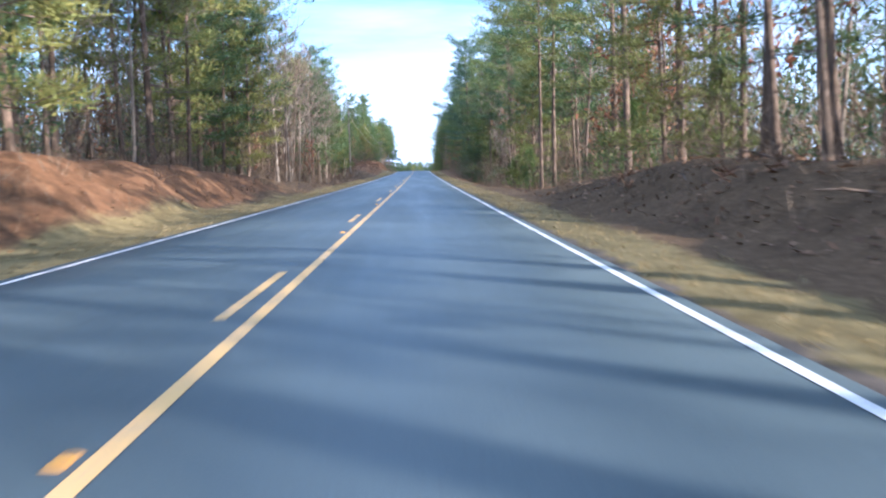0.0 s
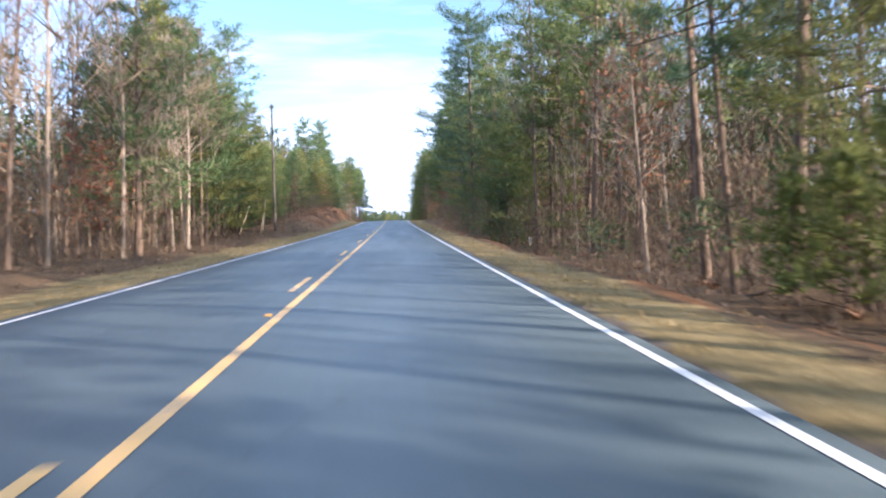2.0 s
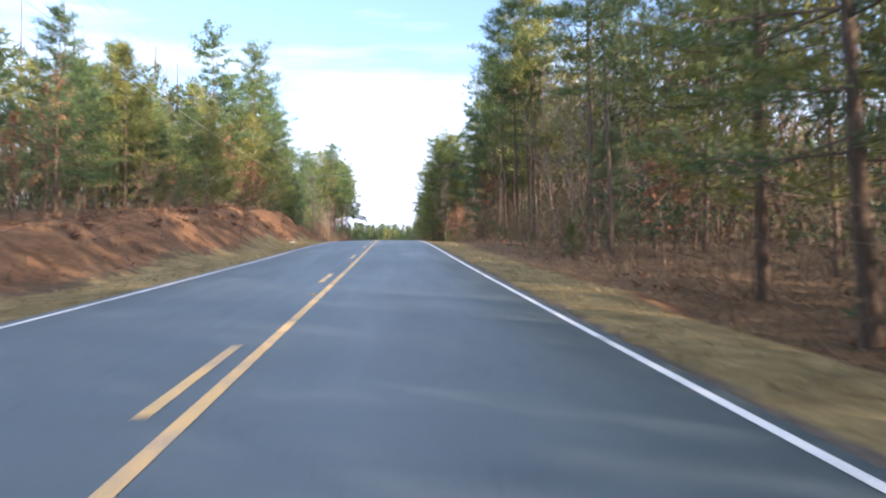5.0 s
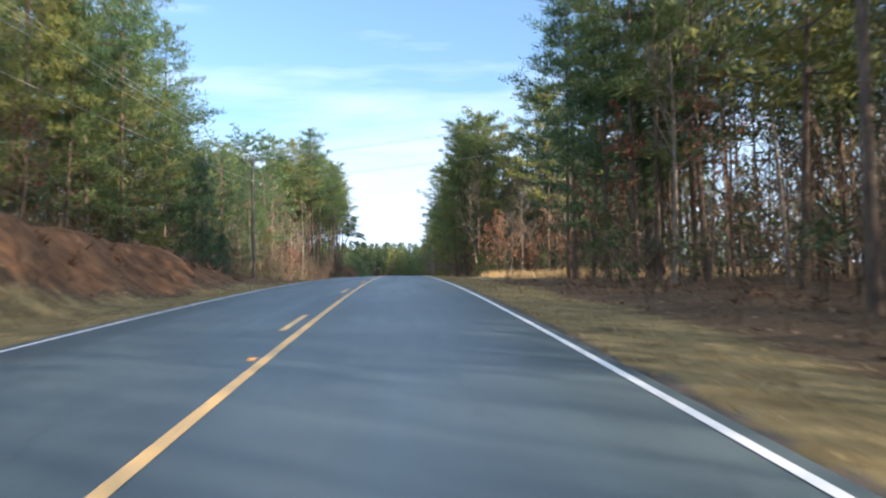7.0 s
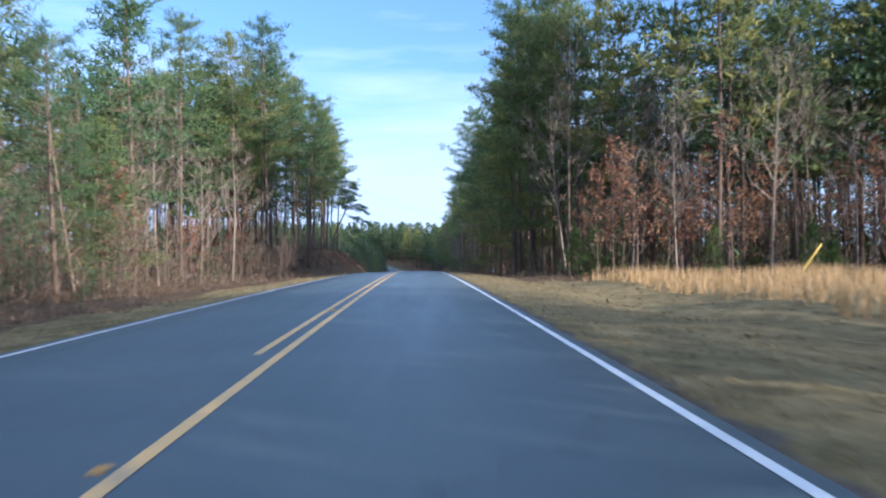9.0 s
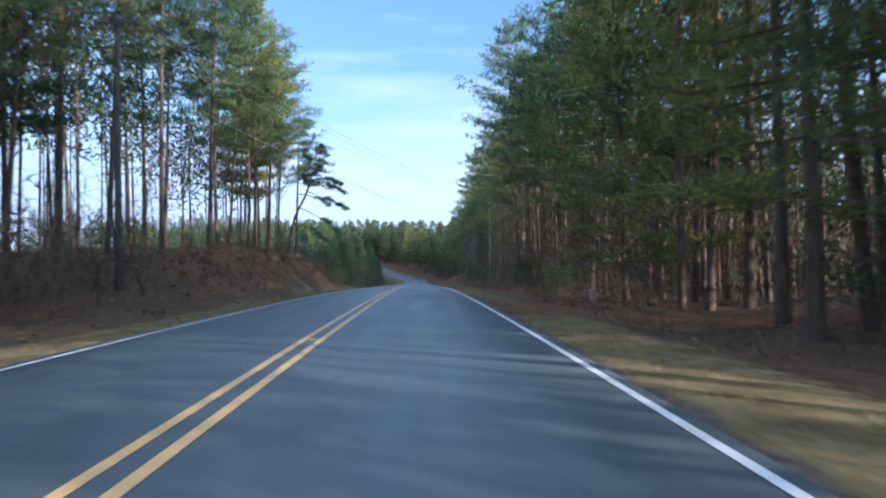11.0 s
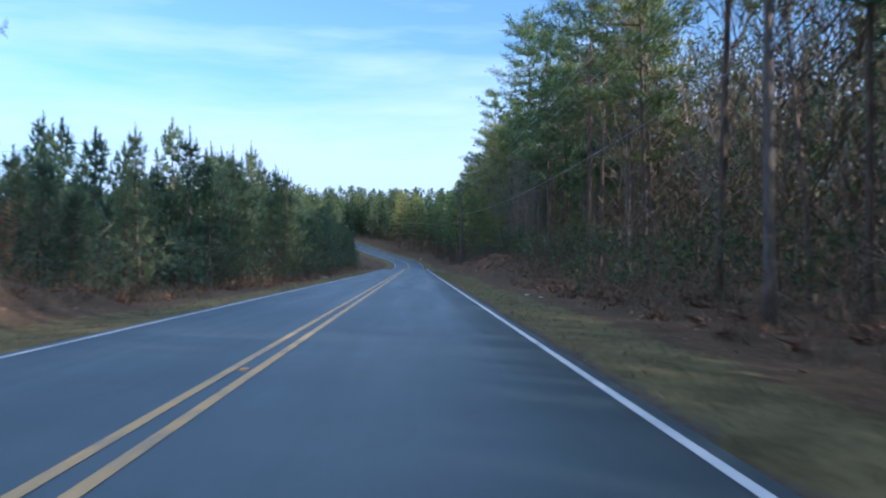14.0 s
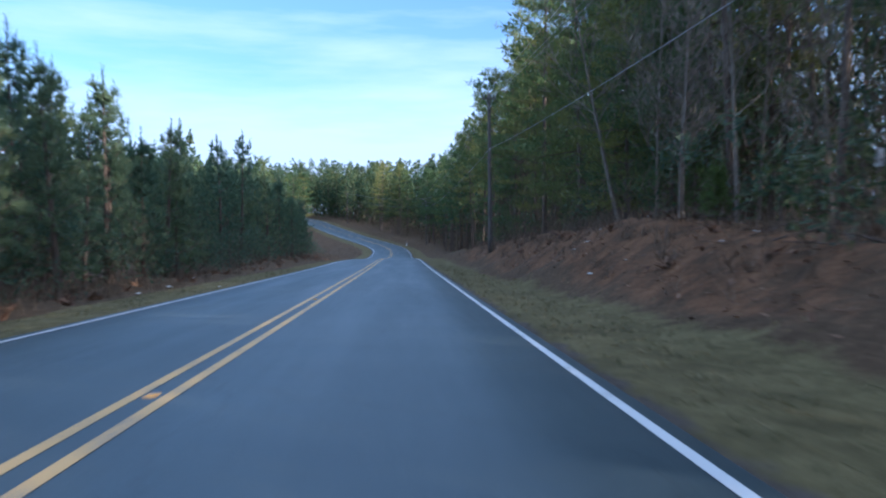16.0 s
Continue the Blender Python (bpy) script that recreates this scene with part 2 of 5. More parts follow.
ASPHALT = asphalt()
WHITE_LINE = road_paint("white_road_paint", (.66, .66, .655), .46)
YELLOW_LINE = road_paint("yellow_road_paint", (.66, .42, .15), .5)
SOIL = ground_soil()
PINE_BARK = bark("pine_bark", (.06, .046, .036), (.25, .18, .128))
GREY_BARK = bark("grey_bark", (.15, .125, .096), (.42, .352, .275), 10)
BROWN_BARK = bark("brown_twigs", (.07, .05, .04), (.24, .18, .13), 10)
NEEDLES = leafy("pine_needles", [(.1, (.064, .118, .056)), (.45, (.115, .168, .062)), (.75, (.20, .215, .062)), (1, (.29, .265, .07))], translucency=.32)
YOUNG_NEEDLES = leafy("young_pine_needles", [(.1, (.09, .145, .09)), (.55, (.155, .205, .108)), (1, (.22, .25, .115))], translucency=.5)
FRESH_NEEDLES = leafy("sapling_needles", [(.1, (.095, .155, .045)), (.6, (.16, .21, .06)), (1, (.24, .25, .08))])
FAR_NEEDLES = leafy("far_needles", [(.0, (.042, .08, .045)), (.5, (.08, .12, .051)), (1, (.15, .16, .055))], per="island", translucency=.32)
SHRUB_GREEN = leafy("shrub_leaves", [(0, (.075, .125, .085)), (.5, (.13, .185, .115)), (1, (.2, .235, .13))], per="island", translucency=.45)
RUSTY = leafy("rusty_leaves", [(.1, (.17, .068, .04)), (.5, (.29, .135, .07)), (1, (.40, .24, .13))])
LITTER = leafy("leaf_litter", [(.1, (.09, .045, .026)), (.5, (.2, .11, .06)), (1, (.36, .23, .14))], per="island", translucency=.1)
BROWN_HAZE = leafy("bare_twig_haze", [(0, (.078, .057, .038)), (.6, (.165, .121, .078)), (1, (.28, .208, .138))], per="island", translucency=.2)
STRAW = leafy("dry_grass", [(0, (.13, .097, .04)), (.4, (.26, .196, .085)), (.8, (.41, .318, .155)), (1, (.50, .405, .23))], per="island", translucency=.3)
OLIVE_GRASS = leafy("olive_grass", [(0, (.08, .085, .036)), (.45, (.165, .155, .07)), (.8, (.28, .235, .12)), (1, (.39, .325, .19))], per="island", translucency=.3)
FIELD = leafy("field_grass", [(0, (.31, .2, .085)), (.5, (.5, .345, .155)), (1, (.62, .46, .24))], per="island", translucency=.3)
POLE_WOOD = bark("weathered_pole", (.10, .085, .07), (.27, .235, .20), 9)
GALVANISED = plain("galvanised_steel", (.42, .43, .44), .5, .8)
CERAMIC = plain("insulator_glaze", (.35, .36, .37), .25)
CABLE = plain("cable", (.32, .32, .33), .5)
GREEN_BOX = plain("pedestal_plastic", (.45, .48, .45), .6)
PALE_STAKE = plain("pale_stake", (.62, .52, .34), .7)
YELLOW_STAKE = plain("yellow_plastic", (.72, .52, .08), .5)
AMBER = plain("amber_reflector", (.75, .38, .04), .25)
SIGN_WHITE = plain("white_sign", (.82, .82, .82), .5, vary=.05)
LITTER_WHITE = plain("white_litter", (.75, .74, .7), .6, vary=.1)


# ======== mesh tools ========
class Build:
    """Gathers vertices and faces for one mesh."""

    def __init__(self):
        self.v, self.f = [], []

    def tube(self, points, radii, sides=6, cap=False):
        base = len(self.v)
        for i, (p, r) in enumerate(zip(points, radii)):
            p = Vector(p)
            a, c = Vector(points[max(i - 1, 0)]), Vector(points[min(i + 1, len(points) - 1)])
            d = (c - a).normalized()
            u = d.cross(Vector((.21, .97, .1)) if abs(d.y) < .9 else Vector((1, 0, 0))).normalized()
            w = d.cross(u)
            for k in range(sides):
                t = 2 * math.pi * k / sides
                self.v.append(p + (u * math.cos(t) + w * math.sin(t)) * r)
        for i in range(len(points) - 1):
            for k in range(sides):
                a, b2 = base + i * sides + k, base + i * sides + (k + 1) % sides
                self.f.append((a, b2, b2 + sides, a + sides))
        if cap:
            self.f.append(tuple(base + (len(points) - 1) * sides + k for k in range(sides)))
            self.f.append(tuple(base + k for k in reversed(range(sides))))

    def blade(self, p, tip, width, side):
        i = len(self.v)
        self.v += [p - side * width * .35, p + side * width * .35, p.lerp(tip, .55) + side * width * .5, tip, p.lerp(tip, .55) - side * width * .5]
        self.f.append((i, i + 1, i + 2, i + 3, i + 4))

    def tri(self, p, tip, width, side):
        i = len(self.v)
        self.v += [p - side * width * .5, p + side * width * .5, tip]
        self.f.append((i, i + 1, i + 2))

    def box(self, lo, hi, bevel=0.0):
        x0, y0, z0 = lo
        x1, y1, z1 = hi
        i = len(self.v)
        c = bevel
        ring = lambda z, e: [Vector(q) for q in ((x0 + c + e, y0 + e, z), (x1 - c - e, y0 + e, z), (x1 - e, y0 + c + e, z), (x1 - e, y1 - c - e, z),
                                                  (x1 - c - e, y1 - e, z), (x0 + c + e, y1 - e, z), (x0 + e, y1 - c - e, z), (x0 + e, y0 + c + e, z))]
        self.v += ring(z0, 0) + ring(z1 - c, 0) + ring(z1, c)
        for r in (0, 8):
            for k in range(8):
                self.f.append((i + r + k, i + r + (k + 1) % 8, i + r + 8 + (k + 1) % 8, i + r + 8 + k))
        self.f.append(tuple(i + 16 + k for k in range(8)))
        self.f.append(tuple(i + k for k in reversed(range(8))))

    def mesh(self, name, mat, flat=True, second=None, split=0):
        """With a second material, the faces from number split on take it."""
        me = bpy.data.meshes.new(name)
        me.from_pydata([tuple(v) for v in self.v], [], self.f)
        me.materials.append(mat)
        if second:
            me.materials.append(second)
            me.polygons.foreach_set("material_index", [0] * split + [1] * (len(self.f) - split))
        if not flat:
            me.polygons.foreach_set("use_smooth", [True] * len(me.polygons))
        me.update()
        return me


def part(name, build, mat, parent, label="", flat=True):
    me = build if isinstance(build, bpy.types.Mesh) else build.mesh(name, mat, flat)
    ob = new(name, me)
    ob.parent = parent
    return tagged(ob, label)


def empty(name):
    e = new(name)
    e.empty_display_size = .2
    return e


def sheet(name, mat, ss, lats, height, attrs=()):
    """A strip or sheet on the road's grid."""
    S, L = np.meshgrid(np.asarray(ss, float), np.asarray(lats, float), indexing="ij")
    x, y = spot(S, L)
    z = height(S, L)
    v = np.stack([x, y, z], -1).reshape(-1, 3)
    a, b2 = len(ss), len(lats)
    idx = np.arange(a * b2).reshape(a, b2)
    f = np.stack([idx[:-1, :-1], idx[:-1, 1:], idx[1:, 1:], idx[1:, :-1]], -1).reshape(-1, 4)
    me = bpy.data.meshes.new(name)
    me.from_pydata(v.tolist(), [], f.tolist())
    me.materials.append(mat)
    me.polygons.foreach_set("use_smooth", [True] * len(me.polygons))
    for key, fn in attrs:
        at = me.attributes.new(key, "FLOAT", "POINT")
        at.data.foreach_set("value", fn(S, L).reshape(-1).astype(np.float32))
    me.update()
    return new(name, me)


def crown_z(s, lat):
    return road_z(s) - .02 * np.abs(lat)


# ======== ground and road ========
def grass_mask(S, L):
    a = np.abs(L)
    broad = smooth(175, 215, S) * (1 - smooth(296, 306, S)) + .7 * smooth(420, 445, S)
    width = np.where(L > 0, 5.4 + .6 * smooth(56, 75, S) + 1.2 * broad + .1 * smooth(415, 435, S) - .45 * smooth(436, 448, S) + .3 * np.sin(S * .05), 6.7 - .4 * smooth(290, 320, S) + .4 * np.sin(S * .07 + 1))
    g = 1 - smooth(width - 1.3, width + 1.3, a)
    field = (L > 0) * smooth(240, 248, S) * (1 - smooth(284, 292, S)) * (1 - smooth(34, 44, a))
    drive = (L > 0) * smooth(314.5, 317, S) * (1 - smooth(323.5, 326, S))
    return np.clip(np.maximum(g * (1 - .8 * drive), field), 0, 1)


def clay_mask(S, L):
    a = np.abs(L)
    up = np.where(L < 0, np.interp(S, LEFT_S, LEFT_H), np.interp(S, RIGHT_S, RIGHT_H))
    bank = .75 * smooth(.5, 1.3, up) * smooth(6.2, 7.5, a) * (1 - smooth(11, 15, a)) * np.where((L > 0) & (S < 100), .3, np.where((L < 0) & (S > 310), .6, np.where((L > 0) & (S > 400), .72, 1)))
    crest = .75 * smooth(.3, .8, -up) * smooth(5.9, 6.5, a) * (1 - smooth(6.8, 7.8, a)) * (L > 0) * (1 - smooth(170, 190, S))
    # the dirt track into the woods
    track = .8 * (L > 0) * smooth(314.5, 317.5, S) * (1 - smooth(323, 326.5, S)) * smooth(4.2, 4.8, a) * (1 - smooth(22, 26, a))
    return np.maximum(np.maximum(bank, crest), track)


def edge_mask(S, L):
    return 1 - smooth(3.95, 4.4, np.abs(L))


near_lat = list(np.arange(4.2, 13.1, .55))
outer = [14, 16, 18.5, 22, 27, 33, 40, 50, 65, 85, 110, 150, 260, 600, 1500, 3000]
lats = [-v for v in reversed(near_lat + outer)] + [-3.7, 0, 3.7] + near_lat + outer
stations = list(range(-600, -40, 40)) + list(np.arange(-40, 520, 1.1)) + list(range(521, 860, 3)) + list(range(870, 2500, 60))
ground = tagged(sheet("ground", SOIL, stations, lats, land, (("grass", grass_mask), ("clay", clay_mask), ("edge", edge_mask), ("olive", lambda S, L: .26 + .3 * smooth(300, 330, S) + .16 * (1 - smooth(10, 40, S))))),
                "rolling red clay ground with pine straw and dry verges", "ground", kind="structure")

ROAD_HALF = 3.9
road_stations = list(np.arange(-60, 860, 2.0))
road = sheet("road", ASPHALT, road_stations, [-ROAD_HALF - .08, -ROAD_HALF, -2.6, -1.3, 0, 1.3, 2.6, ROAD_HALF, ROAD_HALF + .08],
             lambda S, L: crown_z(S, L) - .16 * (np.abs(L) > ROAD_HALF + .01))
tagged(road, "grey two-lane asphalt country road with painted lines", "road", kind="structure")


def line(name, mat, lat, width, s0, s1, label, step=1.5):
    ss = np.linspace(s0, s1, max(2, int((s1 - s0) / step) + 1))
    return tagged(sheet(name, mat, ss, [lat - width / 2, lat, lat + width / 2], lambda S, L: crown_z(S, L) + .005), label)


for edge_lat in (-3.66, 3.71):
    tagged(line("edge_line", WHITE_LINE, edge_lat, .098, -60, 860, "worn white painted edge line on the asphalt"), category="road marking", kind="structure")
centre = tagged(line("center_line", YELLOW_LINE, .10, .11, -60, 860, "solid worn yellow center line on the asphalt"), category="road marking", kind="structure")
SECOND_S = 252.0
tagged(line("center_line", YELLOW_LINE, -.20, .11, SECOND_S, 860, "second solid yellow line of the no-passing zone"), category="road marking", kind="structure")
for k in range(-3, 20):
    s0 = 6.4 + 12.19 * k
    if s0 + 3.05 < SECOND_S:
        d = line("dash", YELLOW_LINE, -.20, .11, s0, s0 + 3.05, "")
        d.parent = centre

marker = Build()
marker.box((-.05, -.05, 0), (.05, .05, .018), .012)
marker_body = marker.mesh("marker_base", AMBER)
for k in range(-1, 45):
    s0 = 3.2 + 12.19 * k
    x, y = spot(s0, -.05)
    ob = new("road_marker", marker_body)
    ob.location = (float(x), float(y), float(crown_z(s0, 0)) + .001)
    tagged(ob, "small amber raised pavement marker between the yellow lines", "road marker", group="raised markers along the center line")


# ======== trees ========
def rnd_dir(rng, up=0.0):
    v = Vector((rng.uniform(-1, 1), rng.uniform(-1, 1), rng.uniform(-1, 1) + up))
    return v.normalized() if v.length > .05 else Vector((0, 0, 1))


def tuft(b, rng, p, out, n, length, width, spread):
    """A spray of needles about a twig end."""
    for _ in range(n):
        d = (out + rnd_dir(rng) * spread).normalized()
        side = d.cross(rnd_dir(rng))
        if side.length < .1:
            continue
        q = p + rnd_dir(rng) * length * .12
        b.tri(q, q + d * length * rng.uniform(.7, 1.25), width * rng.uniform(.7, 1.3), side.normalized())


def trunk_line(rng, height, lean, bend, n=10):
    a, wob = rng.uniform(0, 6.28), [rng.uniform(-1, 1) for _ in range(4)]
    pts = []
    for i in range(n + 1):
        t = i / n
        off = lean * t * height + bend * math.sin(t * 3.0 + wob[0]) - bend * math.sin(wob[0])
        pts.append(Vector((math.cos(a) * off + bend * .4 * math.sin(t * 5 + wob[1]) - bend * .4 * math.sin(wob[1]), math.sin(a) * off, t * height)))
    return pts


def along(pts, t):
    k = min(max(t, 0), .9999) * (len(pts) - 1)
    i = int(k)
    return pts[i].lerp(pts[i + 1], k - i)


def bough(b, rng, p, mid, tip, d, reach, puffs, needles, size, width):
    """Layered foliage on one limb: flat puffs of needle bundles, out along the limb and its side twigs."""
    side = d.cross(Vector((0, 0, 1))).normalized()
    soft = min(1, .35 + .3 * reach)
    for k in range(puffs):
        u = .28 + .74 * (k + rng.random()) / puffs
        c = (p.lerp(mid, u / .55) if u < .55 else mid.lerp(tip, (u - .55) / .45)) + side * rng.gauss(0, .17) * reach * (1.25 - .6 * u)
        c.z += rng.uniform(-.05, .16) * soft
        lean = (d * .55 + Vector((0, 0, .55)) + rnd_dir(rng) * .35).normalized()
        for _ in range(needles):
            q = c + Vector((rng.gauss(0, .27), rng.gauss(0, .27), rng.gauss(0, .12))) * soft
            v = (lean + rnd_dir(rng) * .95).normalized()
            w = v.cross(rnd_dir(rng))
            if w.length > .1:
                b.tri(q, q + v * size * rng.uniform(.65, 1.3), width * rng.uniform(.7, 1.3), w.normalized())


def pine_meshes(seed, height, girth, crown_from, spread, limbs, puffs, needles, dead=6, lean=.01, size=.42, thick=.058, cone=False):
    """Tall loblolly: bare trunk, dead stubs, and a crown of layered boughs on upswept limbs."""
    rng = random.Random(seed)
    pts = trunk_line(rng, height, lean * rng.uniform(.3, 1.5), .12)
    trunk, wood, crown = Build(), Build(), Build()
    radii = [girth * (1.25 if i == 0 else 1) * (1 - .82 * (i / 10) ** 1.15) for i in range(11)]
    trunk.tube(pts, radii, 8)
    for _ in range(dead):
        t = rng.uniform(crown_from * .35, crown_from)
        p = along(pts, t)
        a = rng.uniform(0, 6.28)
        d = Vector((math.cos(a), math.sin(a), rng.uniform(-.25, .25)))
        L = rng.uniform(.5, 1.8)
        wood.tube([p, p + d * L * .5, p + d * L + Vector((0, 0, -.15 * L))], [.025, .016, .006], 3)
    tiers = max(1, limbs // 4)
    for i in range(limbs):
        t = min(.995, crown_from + (1 - crown_from) * ((i // 4 + rng.random() * .45) / tiers) ** .92)
        rel = (t - crown_from) / (1 - crown_from)
        p = along(pts, t)
        a = i * 1.75 + rng.uniform(-.5, .5)
        shape = .16 + .98 * (1 - rel) ** .62 if cone else .35 + .65 * math.sin(min(1, rel * 1.15 + .25) * 2.8)
        L = max(.5 if cone else .7, spread * 1.3 * shape * rng.uniform(.5, 1.25))
        d = Vector((math.cos(a), math.sin(a), -.1 + .62 * rel + rng.uniform(-.12, .16))).normalized()
        mid = p + d * L * .55 + Vector((0, 0, -.05 * L))
        tip = p + d * L + Vector((0, 0, .07 * L))
        r0 = .022 + .018 * L / spread
        wood.tube([p, mid, tip], [r0, r0 * .6, .008], 3)
        bough(crown, rng, p, mid, tip, d, L, max(2, round(puffs * min(1.3, .35 + .65 * L / spread))), needles, size, thick)
    for k in range(3):
        q = along(pts, .93 + .03 * k)
        bough(crown, rng, q, q + Vector((.05, .02, .3)), q + Vector((.05, 0, .6)), Vector((.1, .05, 1)).normalized(), 1.2, 3, needles, size, thick)
    return trunk, wood, crown


def forked_pine_meshes(seed):
    """Crossed pine on the bank's end: one straight stem, one that leans across it to the road side, drooping limbs."""
    rng = random.Random(seed)
    trunk, wood, crown = Build(), Build(), Build()
    main = [Vector((.036 * z, .01 * z, z)) for z in np.linspace(0, 19, 12)]
    trunk.tube(main, [.2 - .0145 * i for i in range(12)], 8)
    fork = [Vector((-.9, .1, 0)), Vector((-.82, .1, 2.9)), Vector((-.5, .16, 5.3)), Vector((-.02, .2, 7.1)), Vector((.38, .22, 8.0)), Vector((1.1, .24, 9.3)),
            Vector((1.75, .25, 10.9)), Vector((2.3, .25, 13.0)), Vector((2.7, .2, 16.0))]
    trunk.tube(fork, [.18, .165, .16, .15, .14, .125, .11, .08, .03], 7)
    # long limbs that hang out towards the road: start, elbow, tip and how thickly they are clothed
    limbs = (((.24, .05, 6.1), (1.5, -.2, 5.9), (4.6, -.5, 3.3), 9), ((.5, .2, 8.3), (2.5, .3, 7.3), (5.5, .5, 4.9), 10),
             ((1.55, .25, 10.2), (3.2, -.3, 9.4), (6.3, -.6, 7.8), 17), ((.36, .0, 9.9), (2.2, .6, 9.6), (4.0, .9, 8.4), 10),
             ((1.7, .25, 10.8), (3.6, .4, 11.0), (6.0, .7, 9.9), 18), ((1.9, .25, 11.4), (3.4, -.6, 11.7), (5.6, -1.0, 10.7), 18))
    for p, mid, tip, puffs in limbs:
        p, mid, tip = Vector(p), Vector(mid), Vector(tip)
        d = (tip - p).normalized()
        hang = mid.lerp(tip, .5) + Vector((0, 0, .22))
        wood.tube([p, p.lerp(mid, .5) + Vector((0, 0, .08)), mid, hang, tip], [.06, .05, .038, .024, .008], 5)
        for q, r, many in ((mid, hang, .45), (hang, tip, .55)):
            bough(crown, rng, q, q.lerp(r, .5), r, d, 1.1, max(3, int(puffs * many * 1.3)), 26, .31, .058)
        for _ in range(6):
            q = mid.lerp(tip, rng.random() ** .8) + Vector((0, 0, .12))
            side = q + Vector((rng.uniform(.1, .5), rng.uniform(-.6, .6), rng.uniform(-.2, .25)))
            wood.tube([q, side], [.016, .005], 3)
            bough(crown, rng, q, q.lerp(side, .5), side, (side - q).normalized(), .7, 2, 26, .3, .058)
    # dead stubs low on the straight stem
    for z, out in ((6.7, .9), (7.6, 1.4), (9.2, .8), (4.4, .4)):
        p = along(main, z / 19)
        wood.tube([p, p + Vector((out, rng.uniform(-.4, .4), .05))], [.025, .008], 4)
    # the crowns, above what hangs
    for stem_pts, lo, count in ((main, .58, 30), (fork, .74, 24)):
        for i in range(count):
            t = lo + (1 - lo) * (i + rng.random()) / count
            p = along(stem_pts, t)
            a = rng.gauss(0, .7) if rng.random() < .65 else rng.uniform(0, 6.28)
            L = rng.uniform(1.5, 3.6) * (1.25 - .6 * t)
            d = Vector((math.cos(a), math.sin(a), rng.uniform(-.05, .3))).normalized()
            mid, tip = p + d * L * .55, p + d * L + Vector((0, 0, -.22 * L))
            wood.tube([p, mid, tip], [.04, .026, .008], 4)
            bough(crown, rng, p, mid, tip, d, L, 8, 24, .3, .06)
    return trunk, wood, crown


def young_pine_meshes(seed, height, spread, limbs, clumps, needles, size=.36, width=.075):
    """Young pine clothed to the ground, its shoots turned up like candles."""
    rng = random.Random(seed)
    pts = trunk_line(rng, height, .01, .05)
    trunk, wood, crown = Build(), Build(), Build()
    trunk.tube(pts, [.017 * height * (1 - .9 * i / 10) for i in range(11)], 6)

    def candle(q, length, count):
        for _ in range(count):
            t = rng.random()
            a = rng.uniform(0, 6.28)
            d = Vector((math.cos(a), math.sin(a), .9 + .8 * t)).normalized()
            w = q + Vector((0, 0, length * t))
            crown.tri(w, w + d * size * rng.uniform(.4, .7), width * .8, Vector((-math.sin(a), math.cos(a), 0)))

    for i in range(limbs):
        t = .04 + .92 * ((i + rng.random() * .5) / limbs)
        p = along(pts, t)
        a = i * 2.4 + rng.uniform(-.4, .4)
        L = max(.25, spread * (1.05 - t) ** .7 * rng.uniform(.6, 1.2))
        d = Vector((math.cos(a), math.sin(a), .2 + .6 * t)).normalized()
        tip = p + d * L + Vector((0, 0, .22 * L))
        wood.tube([p, p + d * L * .55, tip], [.02, .013, .005], 3)
        for k in range(clumps):
            u = .25 + .7 * (k + rng.random()) / clumps
            q = p.lerp(tip, u) + rnd_dir(rng) * .24 * min(1, L)
            tuft(crown, rng, q, (d * .6 + Vector((0, 0, .7)) + rnd_dir(rng) * .5).normalized(), needles, size, width, .9)
        if t > .45:
            candle(tip, rng.uniform(.3, .6), 14)
    for k in range(3):
        candle(along(pts, .93 + k * .033), .5, 14)
    candle(pts[-1], .75, 16)
    return trunk, wood, crown


